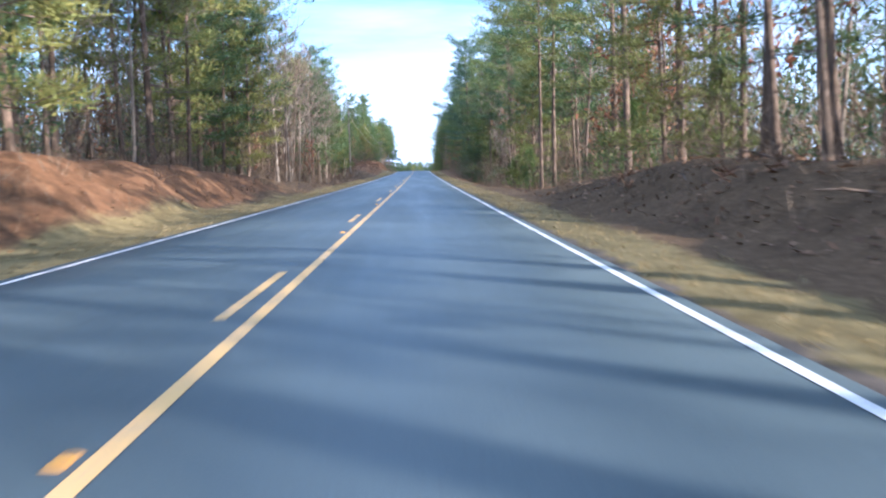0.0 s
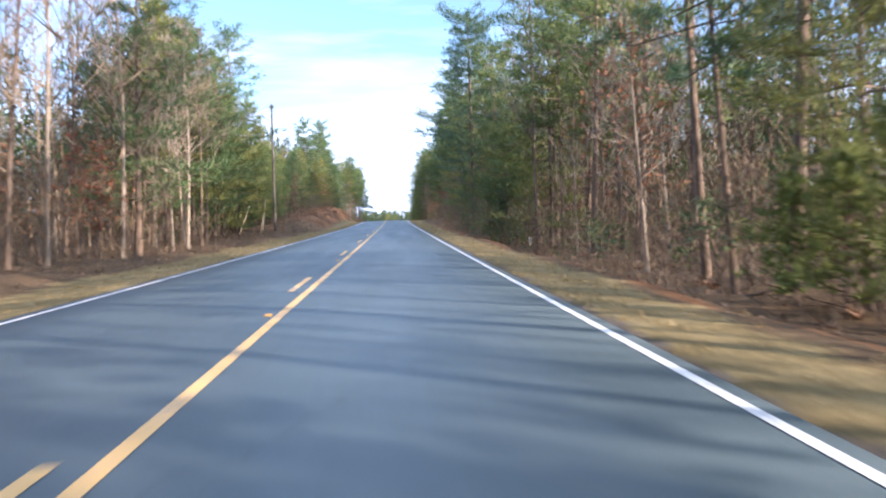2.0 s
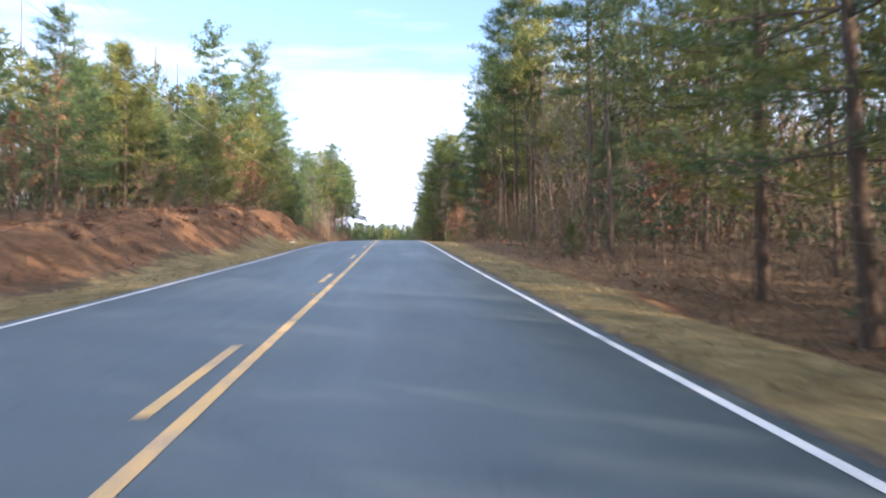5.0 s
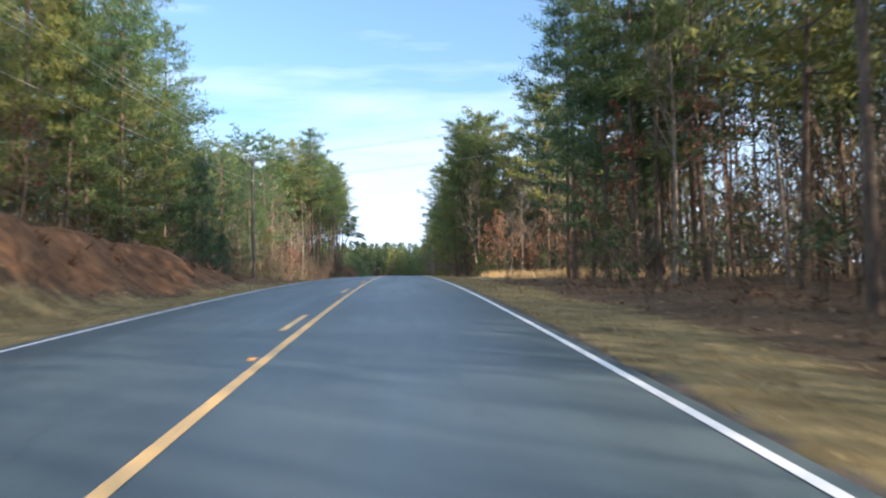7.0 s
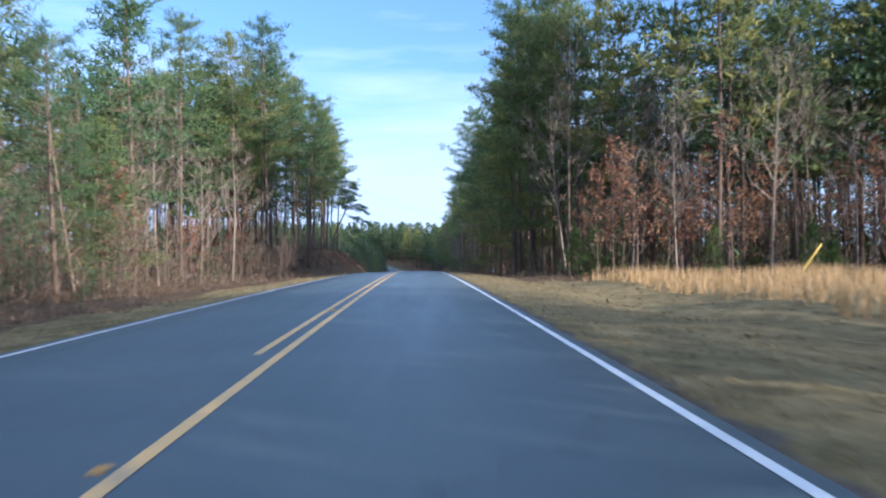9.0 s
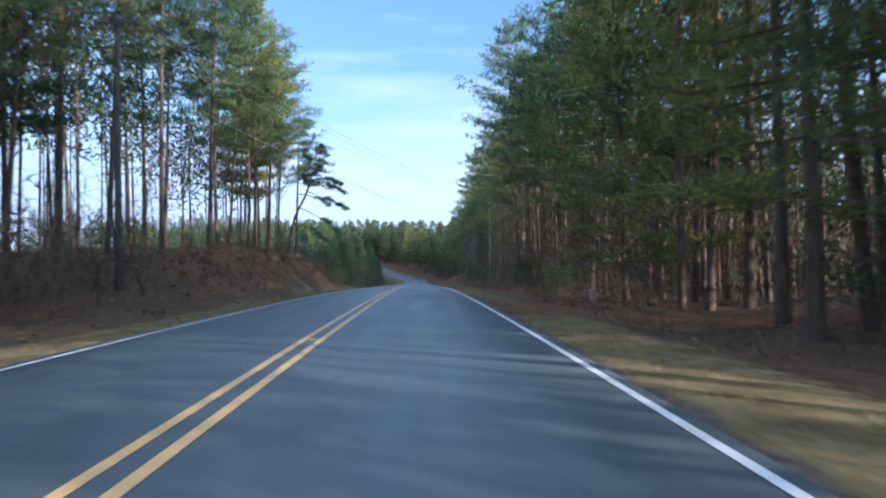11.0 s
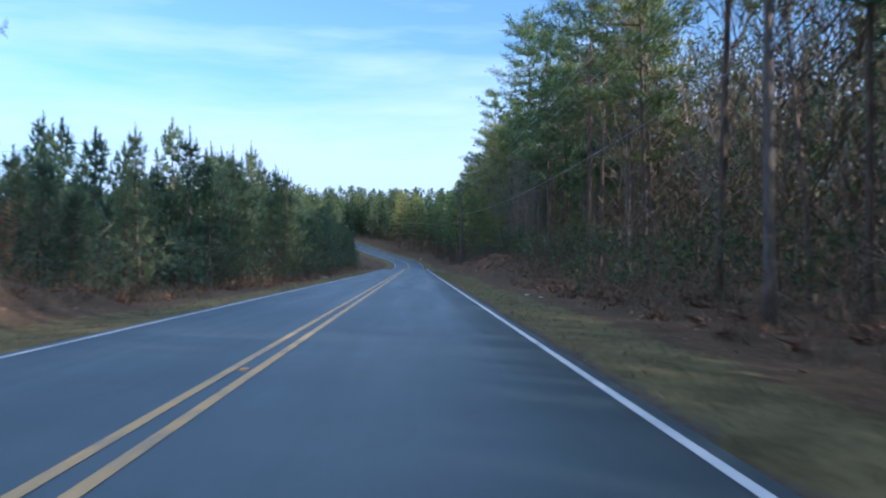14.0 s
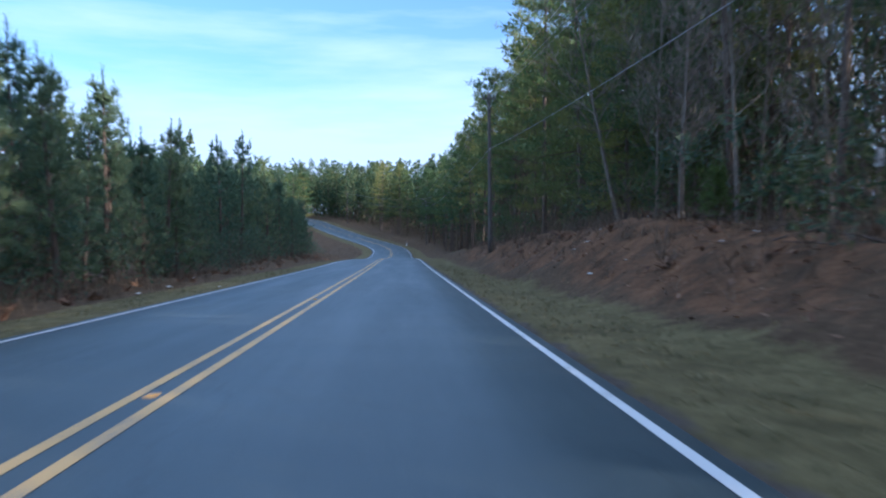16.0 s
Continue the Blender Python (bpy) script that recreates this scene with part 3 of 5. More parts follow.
def hardwood_meshes(seed, height, girth, limbs=16, fork=.25, twigs=5, fine=4, leaves=0, leaf=.11):
    """Winter hardwood: trunk, forking limbs, a haze of twigs, and sometimes clinging rusty leaves."""
    rng = random.Random(seed)
    pts = trunk_line(rng, height, .03 * rng.uniform(0, 1.5), .25)
    trunk, wood, crown = Build(), Build(), Build()
    trunk.tube(pts, [girth * (1.2 if i == 0 else 1) * (1 - .93 * i / 10) for i in range(11)], 7)
    ends = []
    for i in range(limbs):
        t = fork + (1 - fork) * (i + rng.random()) / limbs
        p = along(pts, min(t, .98))
        a = i * 2.4 + rng.uniform(-.6, .6)
        L = height * .30 * (1.15 - t) * rng.uniform(.6, 1.35) + .3
        d = Vector((math.cos(a), math.sin(a), rng.uniform(.5, 1.5))).normalized()
        m1 = p + d * L * .5 + rnd_dir(rng) * L * .08
        tip = p + d * L + Vector((0, 0, L * .15)) + rnd_dir(rng) * L * .12
        r0 = max(.012, girth * .42 * (1.1 - t))
        wood.tube([p, m1, tip], [r0, r0 * .55, .005], 3)
        for _ in range(twigs):
            q = p.lerp(m1, rng.random()) if rng.random() < .4 else m1.lerp(tip, rng.random())
            e = (d + rnd_dir(rng, .3) * .9).normalized()
            l2 = L * rng.uniform(.25, .5)
            q2 = q + e * l2
            wood.tube([q, q2], [r0 * .35, .003], 3)
            ends.append((q, q2))
            for _ in range(fine):
                w = q.lerp(q2, rng.uniform(.2, 1))
                g = (e + rnd_dir(rng, .4) * .9).normalized()
                sd = g.cross(rnd_dir(rng))
                if sd.length > .1:
                    wood.tri(w, w + g * l2 * rng.uniform(.45, 1.0), .026, sd.normalized())
    for _ in range(leaves):
        q, q2 = rng.choice(ends)
        w = q.lerp(q2, rng.uniform(.1, 1)) + rnd_dir(rng) * .12
        d = rnd_dir(rng, -.4)
        sd = d.cross(rnd_dir(rng))
        if sd.length > .1:
            crown.blade(w, w + d * leaf * rng.uniform(.7, 1.4), leaf * .6, sd.normalized())
    return trunk, wood, crown


GROUPS = {"pine_tree": "pines along the road", "half_grown_pine": "half-grown pines on the banks", "young_pine": "young pines in the stand", "bare_tree": "leafless hardwoods in the woods",
          "oak_sapling": "rusty oaks at the wood's edge", "pine_sapling": "pine saplings at the wood's edge", "bare_shrub": "bare shrubs at the wood's edge"}


def plant(kind, label, category, meshes, bark_mat, leaf_mat):
    """One tree as a thing: trunk, and a crown of limbs and foliage."""
    trunk, wood, crown = meshes
    e = empty(kind)
    part("trunk", trunk, bark_mat, e, flat=False)
    limbs = len(wood.f)
    base = len(wood.v)
    wood.v += crown.v
    wood.f += [tuple(i + base for i in f) for f in crown.f]
    part("crown", wood.mesh("crown", bark_mat, True, leaf_mat, limbs), None, e)
    return tagged(e, label, category, group=GROUPS[kind])


PINES, YOUNG, BARE, RUST, SAPLING, BUSH = [], [], [], [], [], []
pine_label = "tall loblolly pine with bare trunk and ragged green crown"
for i, (hh, gg, cf, sp) in enumerate(((19, .17, .48, 2.9), (22, .21, .50, 3.3), (17, .14, .45, 2.4), (24, .24, .55, 3.5), (20, .18, .38, 3.2), (21, .17, .60, 2.6))):
    PINES.append(plant("pine_tree", pine_label, "tree", pine_meshes(10 + i, hh, gg * .76, cf, sp, 40, 8, 23), PINE_BARK, NEEDLES))
# edge trees keep green limbs far down on their sunny side
for i, (hh, gg, cf, sp) in enumerate(((16, .16, .16, 3.3), (19, .2, .2, 3.6), (13, .13, .12, 2.8))):
    PINES.append(plant("pine_tree", "loblolly pine at the wood's edge with low green limbs", "tree", pine_meshes(30 + i, hh, gg, cf, sp, 52, 8, 21), PINE_BARK, NEEDLES))
for i, (hh, sp) in enumerate(((7.5, 1.9), (9.2, 2.1), (6.0, 1.7), (8.3, 1.8))):
    YOUNG.append(plant("young_pine", "young dark green pine clothed with needles to the ground", "tree", young_pine_meshes(50 + i, hh, sp * 1.15, 38, 4, 16, .44, .054), PINE_BARK, YOUNG_NEEDLES))
for i, (hh, gg, fk) in enumerate(((13, .11, .3), (16, .13, .45), (10, .08, .22), (12, .07, .5))):
    BARE.append(plant("bare_tree", "leafless grey hardwood with fine bare twigs", "tree", hardwood_meshes(70 + i, hh, gg, 20, fk, 6, 6), GREY_BARK if i % 2 == 0 else BROWN_BARK, RUSTY))
for i, (hh, gg) in enumerate(((7, .06), (9.5, .08), (5, .045))):
    RUST.append(plant("oak_sapling", "young oak still holding rusty brown leaves", "tree", hardwood_meshes(90 + i, hh, gg, 18, .15, 5, 3, 400, .165), BROWN_BARK, RUSTY))
for i, (hh, sp) in enumerate(((2.6, 1.0), (3.6, 1.2), (1.7, .8))):
    SAPLING.append(plant("pine_sapling", "bright green pine sapling at the wood's edge", "tree", young_pine_meshes(110 + i, hh, sp, 30, 4, 12, .26, .045), PINE_BARK, FRESH_NEEDLES))
for i, (hh, gg) in enumerate(((2.8, .03), (3.8, .035))):
    BUSH.append(plant("bare_shrub", "leafless brown shrub of thin twigs", "shrub", hardwood_meshes(130 + i, hh, gg, 14, .03, 5, 4), BROWN_BARK, RUSTY))
# younger pointed pines in the rows on the banks
CONE = []
for i, (hh, gg, cf, sp) in enumerate(((12, .11, .14, 2.5), (14, .13, .2, 2.7), (10.5, .1, .1, 2.4), (15, .13, .3, 2.5))):
    CONE.append(plant("half_grown_pine", "half-grown pointed loblolly pine with close green boughs", "tree", pine_meshes(40 + i, hh, gg, cf, sp, 52, 8, 19, 6, cone=True), PINE_BARK, NEEDLES))
CONE_REAR, YOUNG_REAR = [], []
for i, (hh, gg, cf, sp) in enumerate(((12, .11, .14, 2.5), (14, .13, .2, 2.7), (10.5, .1, .1, 2.4))):
    CONE_REAR.append(plant("half_grown_pine", "half-grown pointed loblolly pine with close green boughs", "tree", pine_meshes(46 + i, hh, gg, cf, sp, 46, 6, 9, 4, cone=True, size=.52, thick=.11), PINE_BARK, NEEDLES))
for i, (hh, sp) in enumerate(((7.5, 1.9), (9.2, 2.1), (6.2, 1.8))):
    YOUNG_REAR.append(plant("young_pine", "young dark green pine clothed with needles to the ground", "tree", young_pine_meshes(56 + i, hh, sp * 1.15, 34, 4, 7, .5, .11), PINE_BARK, YOUNG_NEEDLES))
# lighter crowns for the rows behind
REAR = []
for i, (hh, gg, cf, sp) in enumerate(((19, .15, .42, 2.9), (21, .17, .46, 3.2), (17, .13, .38, 2.7), (20, .16, .30, 3.0))):
    REAR.append(plant("pine_tree", pine_label, "tree", pine_meshes(150 + i, hh, gg, cf, sp * 1.05, 34, 7, 12, 4, size=.5, thick=.13), PINE_BARK, NEEDLES))
# the forked, leaning pine on the end of the bank
FORK = plant("pine_tree", "crossed two-stemmed pine with long drooping limbs on the bank", "tree", forked_pine_meshes(170), PINE_BARK, NEEDLES)
# the old pine takes the bluer young needles so its near side looks shaded
HERO = plant("pine_tree", "large old loblolly pine with broad layered green limbs", "tree", pine_meshes(171, 24, .27, .29, 3.9, 84, 15, 24, 4, size=.36, thick=.06), PINE_BARK, YOUNG_NEEDLES)
USED, DEEP = set(), []


def put(kinds, s, lat, rng, scale=(.85, 1.15), tilt=1.5, which=None, turn=None):
    ob = kinds[which] if which is not None else rng.choice(kinds)
    k = rng.uniform(*scale)
    x, y, z = place(s, lat, .06)
    m = pose(x, y, z, rng.gauss(0, tilt), rng.gauss(0, tilt), rng.uniform(0, 360) if turn is None else turn) @ Matrix.Scale(k, 4)
    if ob.name not in USED:
        USED.add(ob.name)
        got = ob
    else:
        got = copy_thing(ob, pose(0, 0, 0))
    got.matrix_basis = m
    return got


def on_track(s, lat):
    """The dirt track that opens the woods on the right."""
    return 8 < lat < 21 and 315.8 + .15 * (lat - 8) < s < 325 + .15 * (lat - 8)


def wood(seed, s0, s1, lat0, lat1, per100, mixes, clear=1.4, taken=None, scale=(.85, 1.15)):
    """Scatters trees over a stretch; mixes are (kinds, weight, which)."""
    rng = random.Random(seed)
    n = int(abs(s1 - s0) * abs(lat1 - lat0) / 100 * per100)
    taken = taken if taken is not None else []
    total = sum(w for _, w, _ in mixes)
    inner = min(abs(lat0), abs(lat1))
    for _ in range(n):
        for _ in range(12):
            s, lat = rng.uniform(s0, s1), rng.uniform(lat0, lat1)
            if not on_track(s, lat) and all((s - a) ** 2 + (lat - b) ** 2 > clear * clear for a, b in taken):
                break
        else:
            continue
        taken.append((s, lat))
        r = rng.uniform(0, total)
        for kinds, w, which in mixes:
            r -= w
            if r <= 0:
                if kinds is PINES and abs(lat) > inner + 6.2:
                    DEEP.append((s, lat))
                    break
                if kinds is PINES and abs(lat) > inner + 3.0:
                    kinds, which = REAR, None
                if kinds is CONE and abs(lat) > inner + 2.6:
                    kinds = CONE_REAR
                if kinds is YOUNG and abs(lat) > inner + 2.8:
                    kinds, which = YOUNG_REAR, None
                put(kinds, s, lat, rng, scale, which=rng.choice(which) if which else None)
                break


TALL, EDGE = [0, 1, 2, 3, 5], [4, 6, 7, 8]
RT, LT = [], []
lone = random.Random(900)
def stand(*trees):
    """Single trees that stand out: kinds, which of them, s, lat, size."""
    for kinds, which, s, lat, size in trees:
        put(kinds, s, lat, lone, (size, size), which=which)
        (RT if lat > 0 else LT).append((s, lat))


# the first stretch
stand((PINES, 4, 137, 12.8, 1.0), (PINES, 7, 145, 13.2, 1.1), (YOUNG, 2, 143.5, 9.6, 0.8), (YOUNG, 1, 147, 10.2, 0.8),
      (PINES, 7, 150, 10.5, 0.95), (PINES, 0, 54.5, 9.9, 1.0), (PINES, 1, 57, 11.2, 1.0), (RUST, 1, 99.5, 13.4, 1.1),
      (BARE, 0, 92, -11.2, 1.15), (BARE, 2, 99, -10.8, 1.2), (BARE, 0, 104, -11.5, 1.0), (BARE, 2, 78, -11, 1.1), (PINES, 8, 117.5, 10.8, 0.7), (PINES, 8, 121, 11.2, 0.75), (PINES, 8, 124.6, 11.0, 0.8))
# the middle stretch
stand((PINES, 8, 234, -13.9, 0.95), (PINES, 8, 240, -13.2, 0.88), (YOUNG, 1, 249, -13.0, 1.05), (YOUNG, 0, 244, -12.4, 1.1),
      (PINES, 3, 313.5, 12.4, 1.06), (PINES, 6, 312, 10.3, 1.1), (PINES, 7, 310, 11.5, 1.15), (PINES, 1, 315.5, 11.2, 1.1),
      (BARE, 0, 299, 12.4, 1.0), (RUST, 1, 216, -12.4, 0.6), (RUST, 0, 220, -12.9, 0.75), (RUST, 0, 213, -12.2, 0.7), (RUST, 1, 204, -12.9, 0.75), (RUST, 0, 207, -13.6, 0.95))
# the last stretch
stand((BARE, 1, 417, 13.8, 0.95), (BARE, 3, 419.5, 12.6, 1.1), (BARE, 1, 396.5, 14.2, 0.9), (BARE, 2, 448.5, 11.0, .62),
      (BARE, 0, 447, 12.3, 0.8), (BARE, 2, 450.5, 11.8, 1.0), (BARE, 2, 455, 12.4, 1.1), (PINES, 0, 394, 14.5, 1.0),
      (PINES, 1, 426, 13.6, 1.05), (PINES, 5, 381, -15, 0.95), (PINES, 0, 379, -16.8, 1.0), (BARE, 1, 389.2, -15.5, 1.12), (RUST, 2, 397, -11.0, 0.55),
      (PINES, 3, 343, -13.8, 0.9))
put([HERO], 140.5, 10.3, lone, (1, 1), .3, turn=0)
RT.append((140.5, 10.3))
put([FORK], 389.6, -13.2, lone, (1, 1), .3, turn=0)
LT.append((389.6, -13.0))
leaner = put(BARE, 456.5, 11.3, lone, (.92, .92), .3, 0, 40)
leaner.matrix_basis = leaner.matrix_basis @ pose(0, 0, 0, rz=-40) @ pose(0, 0, 0, ry=-8) @ pose(0, 0, 0, rz=40)
RT.append((456.5, 11.3))
# the tallest of the young stand
stand((YOUNG, 1, 436, -10.9, 1.14), (YOUNG, 1, 440, -12.2, 1.14), (YOUNG, 3, 443.2, -11.3, 1.18), (YOUNG, 1, 446.5, -11.0, 1.1),
      (YOUNG, 3, 452, -11.5, 1.1), (BARE, 2, 449.6, 11.4, .72), (BARE, 2, 437, 11.4, .72), (BARE, 2, 441, 11.9, .6), (BUSH, 1, 434.5, -9.7, 1.0), (BUSH, 0, 433.2, -9.3, 0.9))
# right of the road, from the start to the bend
wood(1, 6, 34, 11, 20, 7.4, [(PINES, 5, TALL), (BARE, 2, None), (PINES, 1.5, EDGE)], taken=RT)
wood(2, 34, 60, 11, 17, 4.0, [(PINES, 4, TALL), (BARE, 1.5, None), (PINES, .7, EDGE)], taken=RT)
wood(12, 60, 76, 10, 17.5, 6.5, [(PINES, 2, TALL), (RUST, 2.0, None), (BARE, .6, None), (PINES, 4.5, EDGE)], taken=RT, scale=(.62, .88))
wood(3, 76, 130, 11, 18, 6.6, [(PINES, 3.5, TALL), (PINES, 4.0, EDGE), (BARE, 3.5, None), (RUST, 1.5, None)], taken=RT, scale=(1.0, 1.28))
wood(4, 132, 182, 11.5, 18, 6.0, [(PINES, 2.4, TALL), (PINES, 1.4, EDGE), (BARE, 5, None), (RUST, 2.0, None), (YOUNG, 1, None)], taken=RT, scale=(.95, 1.2))
wood(5, 182, 243, 11.2, 19, 6.5, [(PINES, 6, TALL), (PINES, 1.6, EDGE), (BARE, 2.5, None), (RUST, 1.2, None)], taken=RT)
wood(6, 246, 290, 62, 72, 4.5, [(PINES, 2, TALL), (BARE, 3, None), (RUST, 2, None)], taken=RT)
wood(7, 288, 303, 10.5, 38, 11.0, [(BARE, 3, None), (RUST, 6, None), (SAPLING, 2, None)], taken=RT, scale=(.9, 1.25), clear=1.0)
wood(78, 291, 304, 17, 42, 6.5, [(REAR, 5, None), (BARE, 1, None)], taken=RT, scale=(1.1, 1.35))
wood(77, 303, 312, 12, 34, 8.0, [(PINES, 4, TALL), (PINES, 3, EDGE), (BARE, 1, None)], taken=RT, scale=(.95, 1.2))
wood(8, 312, 345, 11.2, 20, 7.4, [(PINES, 4, TALL), (PINES, 5.5, EDGE), (BARE, 2.2, None)], taken=RT, scale=(1.1, 1.35))
wood(9, 345, 430, 11.8, 20, 6.0, [(PINES, 6, TALL), (PINES, 1.0, EDGE), (BARE, 4.2, None), (RUST, 1.4, None)], taken=RT, scale=(1.05, 1.3))
wood(10, 430, 520, 12, 20, 6.5, [(PINES, 1.5, TALL), (PINES, 1.5, EDGE), (REAR, 5, None), (BARE, 4, None), (YOUNG, 1, None)], taken=RT)
wood(55, 224, 247, 11.5, 22, 6.0, [(PINES, 4, TALL), (PINES, 3, EDGE), (BARE, 1, None)], taken=RT, clear=1.2)
wood(56, 326, 342, 14, 22, 2.0, [(PINES, 6, EDGE)], taken=RT, clear=1.2, scale=(1.1, 1.35))
wood(58, 432, 505, 12.4, 19, 4.5, [(PINES, 6, EDGE)], taken=RT, clear=1.2, scale=(.75, 1.1))
# unseen trees behind the start, added to keep the sun off the road
wood(15, -42, 6, 11, 24, 4.5, [(REAR, 5, None), (BARE, 1, None)], taken=RT)
# left of the road
wood(57, 24, 64, -15, -10.6, 4, [(PINES, 6, EDGE)], taken=LT, scale=(.85, 1.15))
wood(21, 10, 62, -20, -10.5, 6.6, [(PINES, 1, TALL), (PINES, 6, EDGE), (RUST, 1, None), (BARE, 1, None)], taken=LT, scale=(.95, 1.2))
wood(22, 62, 108, -18, -9.6, 9.5, [(BARE, 6, None), (RUST, 3.5, None), (PINES, 1.2, EDGE)], taken=LT, clear=1.1)
wood(23, 108, 128, -20, -12.3, 20.0, [(CONE, 6, None), (PINES, .6, EDGE), (BARE, .5, None)], taken=LT, clear=1.1, scale=(.92, 1.22))
wood(33, 128, 153, -20, -12.3, 20.0, [(CONE, 6, None), (BARE, .5, None), (YOUNG, 1, None)], taken=LT, clear=1.1, scale=(.6, .82))
wood(24, 153, 182, -20, -12.3, 14.0, [(CONE, 5, None), (BARE, .8, [2]), (RUST, 1.5, None), (YOUNG, 1, None)], taken=LT, clear=1.1, scale=(.46, .66))
wood(39, 182, 204, -20, -12.3, 13.0, [(CONE, 5, None), (RUST, 1.5, [2]), (YOUNG, 1, None)], taken=LT, clear=1.1, scale=(.5, .7))
wood(25, 204, 250, -21, -12.5, 10.0, [(PINES, 2.5, EDGE), (CONE, 5, None), (PINES, 1.5, TALL), (RUST, 1, [2]), (YOUNG, 1, None)], taken=LT, clear=1.2, scale=(.7, .98))
wood(26, 252, 306, -26, -13.5, 3.4, [(BARE, 5, None), (RUST, 3, None), (YOUNG, .6, None)], taken=LT, scale=(.6, .9))
wood(266, 290, 318, -27, -12, 9.0, [(BARE, 6, None), (RUST, 4, None)], taken=LT, scale=(.7, 1.05), clear=1.0)
wood(268, 290, 326, -30, -15, 4.5, [(PINES, 6, TALL), (REAR, 2, None)], taken=LT, scale=(.8, .98))
wood(269, 258, 296, -25, -14, 6.5, [(PINES, 3, EDGE), (CONE, 2, None), (YOUNG, 2, None)], taken=LT, scale=(.62, .88))
wood(267, 306, 345, -38, -24, 3.6, [(REAR, 6, None)], taken=LT, scale=(.95, 1.15))
wood(27, 313, 388, -25, -12.2, 6.0, [(PINES, 6, [1, 3, 5, 0]), (BARE, 1, None)], taken=LT, clear=1.6, scale=(.9, 1.12))
wood(60, 313, 336, -24, -13.5, 3.6, [(PINES, 6, TALL)], taken=LT, clear=1.3, scale=(.85, 1.05))
for seed, s0, s1, low, high in ((28, 397, 412, .58, .82), (34, 412, 440, .85, 1.24), (35, 440, 475, .82, 1.12)):
    wood(seed, s0, s1, -14.2, -9.8, 18.0, [(YOUNG, 6, None)], taken=LT, clear=.9, scale=(low, high))
wood(38, 475, 525, -14.2, -9.8, 18.0, [(YOUNG_REAR, 6, None)], taken=LT, clear=.9, scale=(.82, 1.12))
for seed, s0, s1, low, high in ((29, 390, 412, .6, .8), (36, 412, 440, .85, 1.2), (37, 440, 470, .85, 1.12)):
    wood(seed, s0, s1, -21, -14.2, 8.0, [(YOUNG_REAR, 6, None)], taken=LT, clear=1.2, scale=(low, high))
# the dark young thicket by the verge
wood(13, 116, 126, 9.3, 12.5, 26, [(YOUNG, 5, None), (SAPLING, 1, None)], taken=RT, clear=.9, scale=(.6, .85))
wood(14, 134, 176, 9.4, 12, 7, [(YOUNG, 2, None), (SAPLING, 2, None), (BUSH, 2, None)], taken=RT, clear=1.0, scale=(.4, .8))
# round the bend
wood(30, 516, 548, -24, -15, 5.0, [(YOUNG_REAR, 4, None)], taken=LT, clear=2, scale=(.6, .85))
wood(32, 655, 720, -17, -9, 5.0, [(YOUNG_REAR, 4, None), (REAR, 2, None)], taken=LT, clear=2, scale=(.7, 1.0))
wood(31, 520, 660, 10.5, 13.5, 5.5, [(REAR, 8, None), (BARE, 1.5, None)], taken=RT, clear=2, scale=(.75, .95))
# saplings and shrubs along the edges
wood(59, 9, 62, 12.5, 18.5, 6, [(SAPLING, 4, None), (RUST, 2, None)], clear=1.0, scale=(1.2, 2.1))
wood(40, 57, 80, 8.7, 10.8, 13, [(SAPLING, 5, None), (BUSH, 1, None)], clear=1.1, scale=(.9, 1.3))
wood(41, 62, 180, 9.8, 12, 5, [(BUSH, 3, None), (SAPLING, 1, None)], clear=1.2)
wood(42, 190, 243, 10.5, 13, 4, [(BUSH, 2, None), (SAPLING, 1.2, None)], clear=1.2)
wood(43, 312, 430, 10.4, 13, 4, [(BUSH, 3, None), (SAPLING, .5, None)], clear=1.2)
wood(44, 420, 500, 11.0, 15, 4, [(BUSH, 2, None), (SAPLING, 1, None)], clear=1.2)
wood(45, 34, 100, -10.5, -8.4, 5, [(BUSH, 4, None)], clear=1.2)
wood(46, 140, 250, -13, -10, 3.5, [(BUSH, 3, None), (RUST, .5, [2])], clear=1.2)
wood(47, 298, 326, -12.5, -8.6, 20, [(BUSH, 4, None)], clear=.8)
wood(48, 252, 304, -13, -9.2, 4, [(BUSH, 4, None)], clear=1.0)


# ======== deeper woods, brush and grass ========
def spread(name, mat, label, category, make, rng, places):
    b = Build()
    for s, lat in places:
        x, y = spot(s, lat)
        make(b, rng, Vector((float(x), float(y), float(land(s, lat)))), s, lat)
    ob = new(name, b.mesh(name, mat))
    return tagged(ob, label, category, kind="stuff")


def scatter(rng, boxes):
    out = []
    for s0, s1, l0, l1, per100 in boxes:
        out += [(rng.uniform(s0, s1), rng.uniform(l0, l1)) for _ in range(int((s1 - s0) * abs(l1 - l0) / 100 * per100))]
    return [q for q in out if not on_track(*q) or q[1] < 9 or q[1] > 40]


def far_crown(b, rng, p, s, lat):
    h = rng.uniform(15, 22) * (.68 if lat < 0 and 100 < s < 232 else 1)
    for _ in range(340):
        t = rng.uniform(.42, 1)
        r = 2.7 * math.sin(min(1, (1.05 - t) * 1.75) * 1.6) * math.sqrt(rng.random())
        a = rng.uniform(0, 6.28)
        q = p + Vector((math.cos(a) * r, math.sin(a) * r, h * t))
        d = rnd_dir(rng, .4)
        sd = d.cross(rnd_dir(rng))
        if sd.length > .1:
            b.tri(q, q + d * rng.uniform(.55, 1.0), .17, sd.normalized())


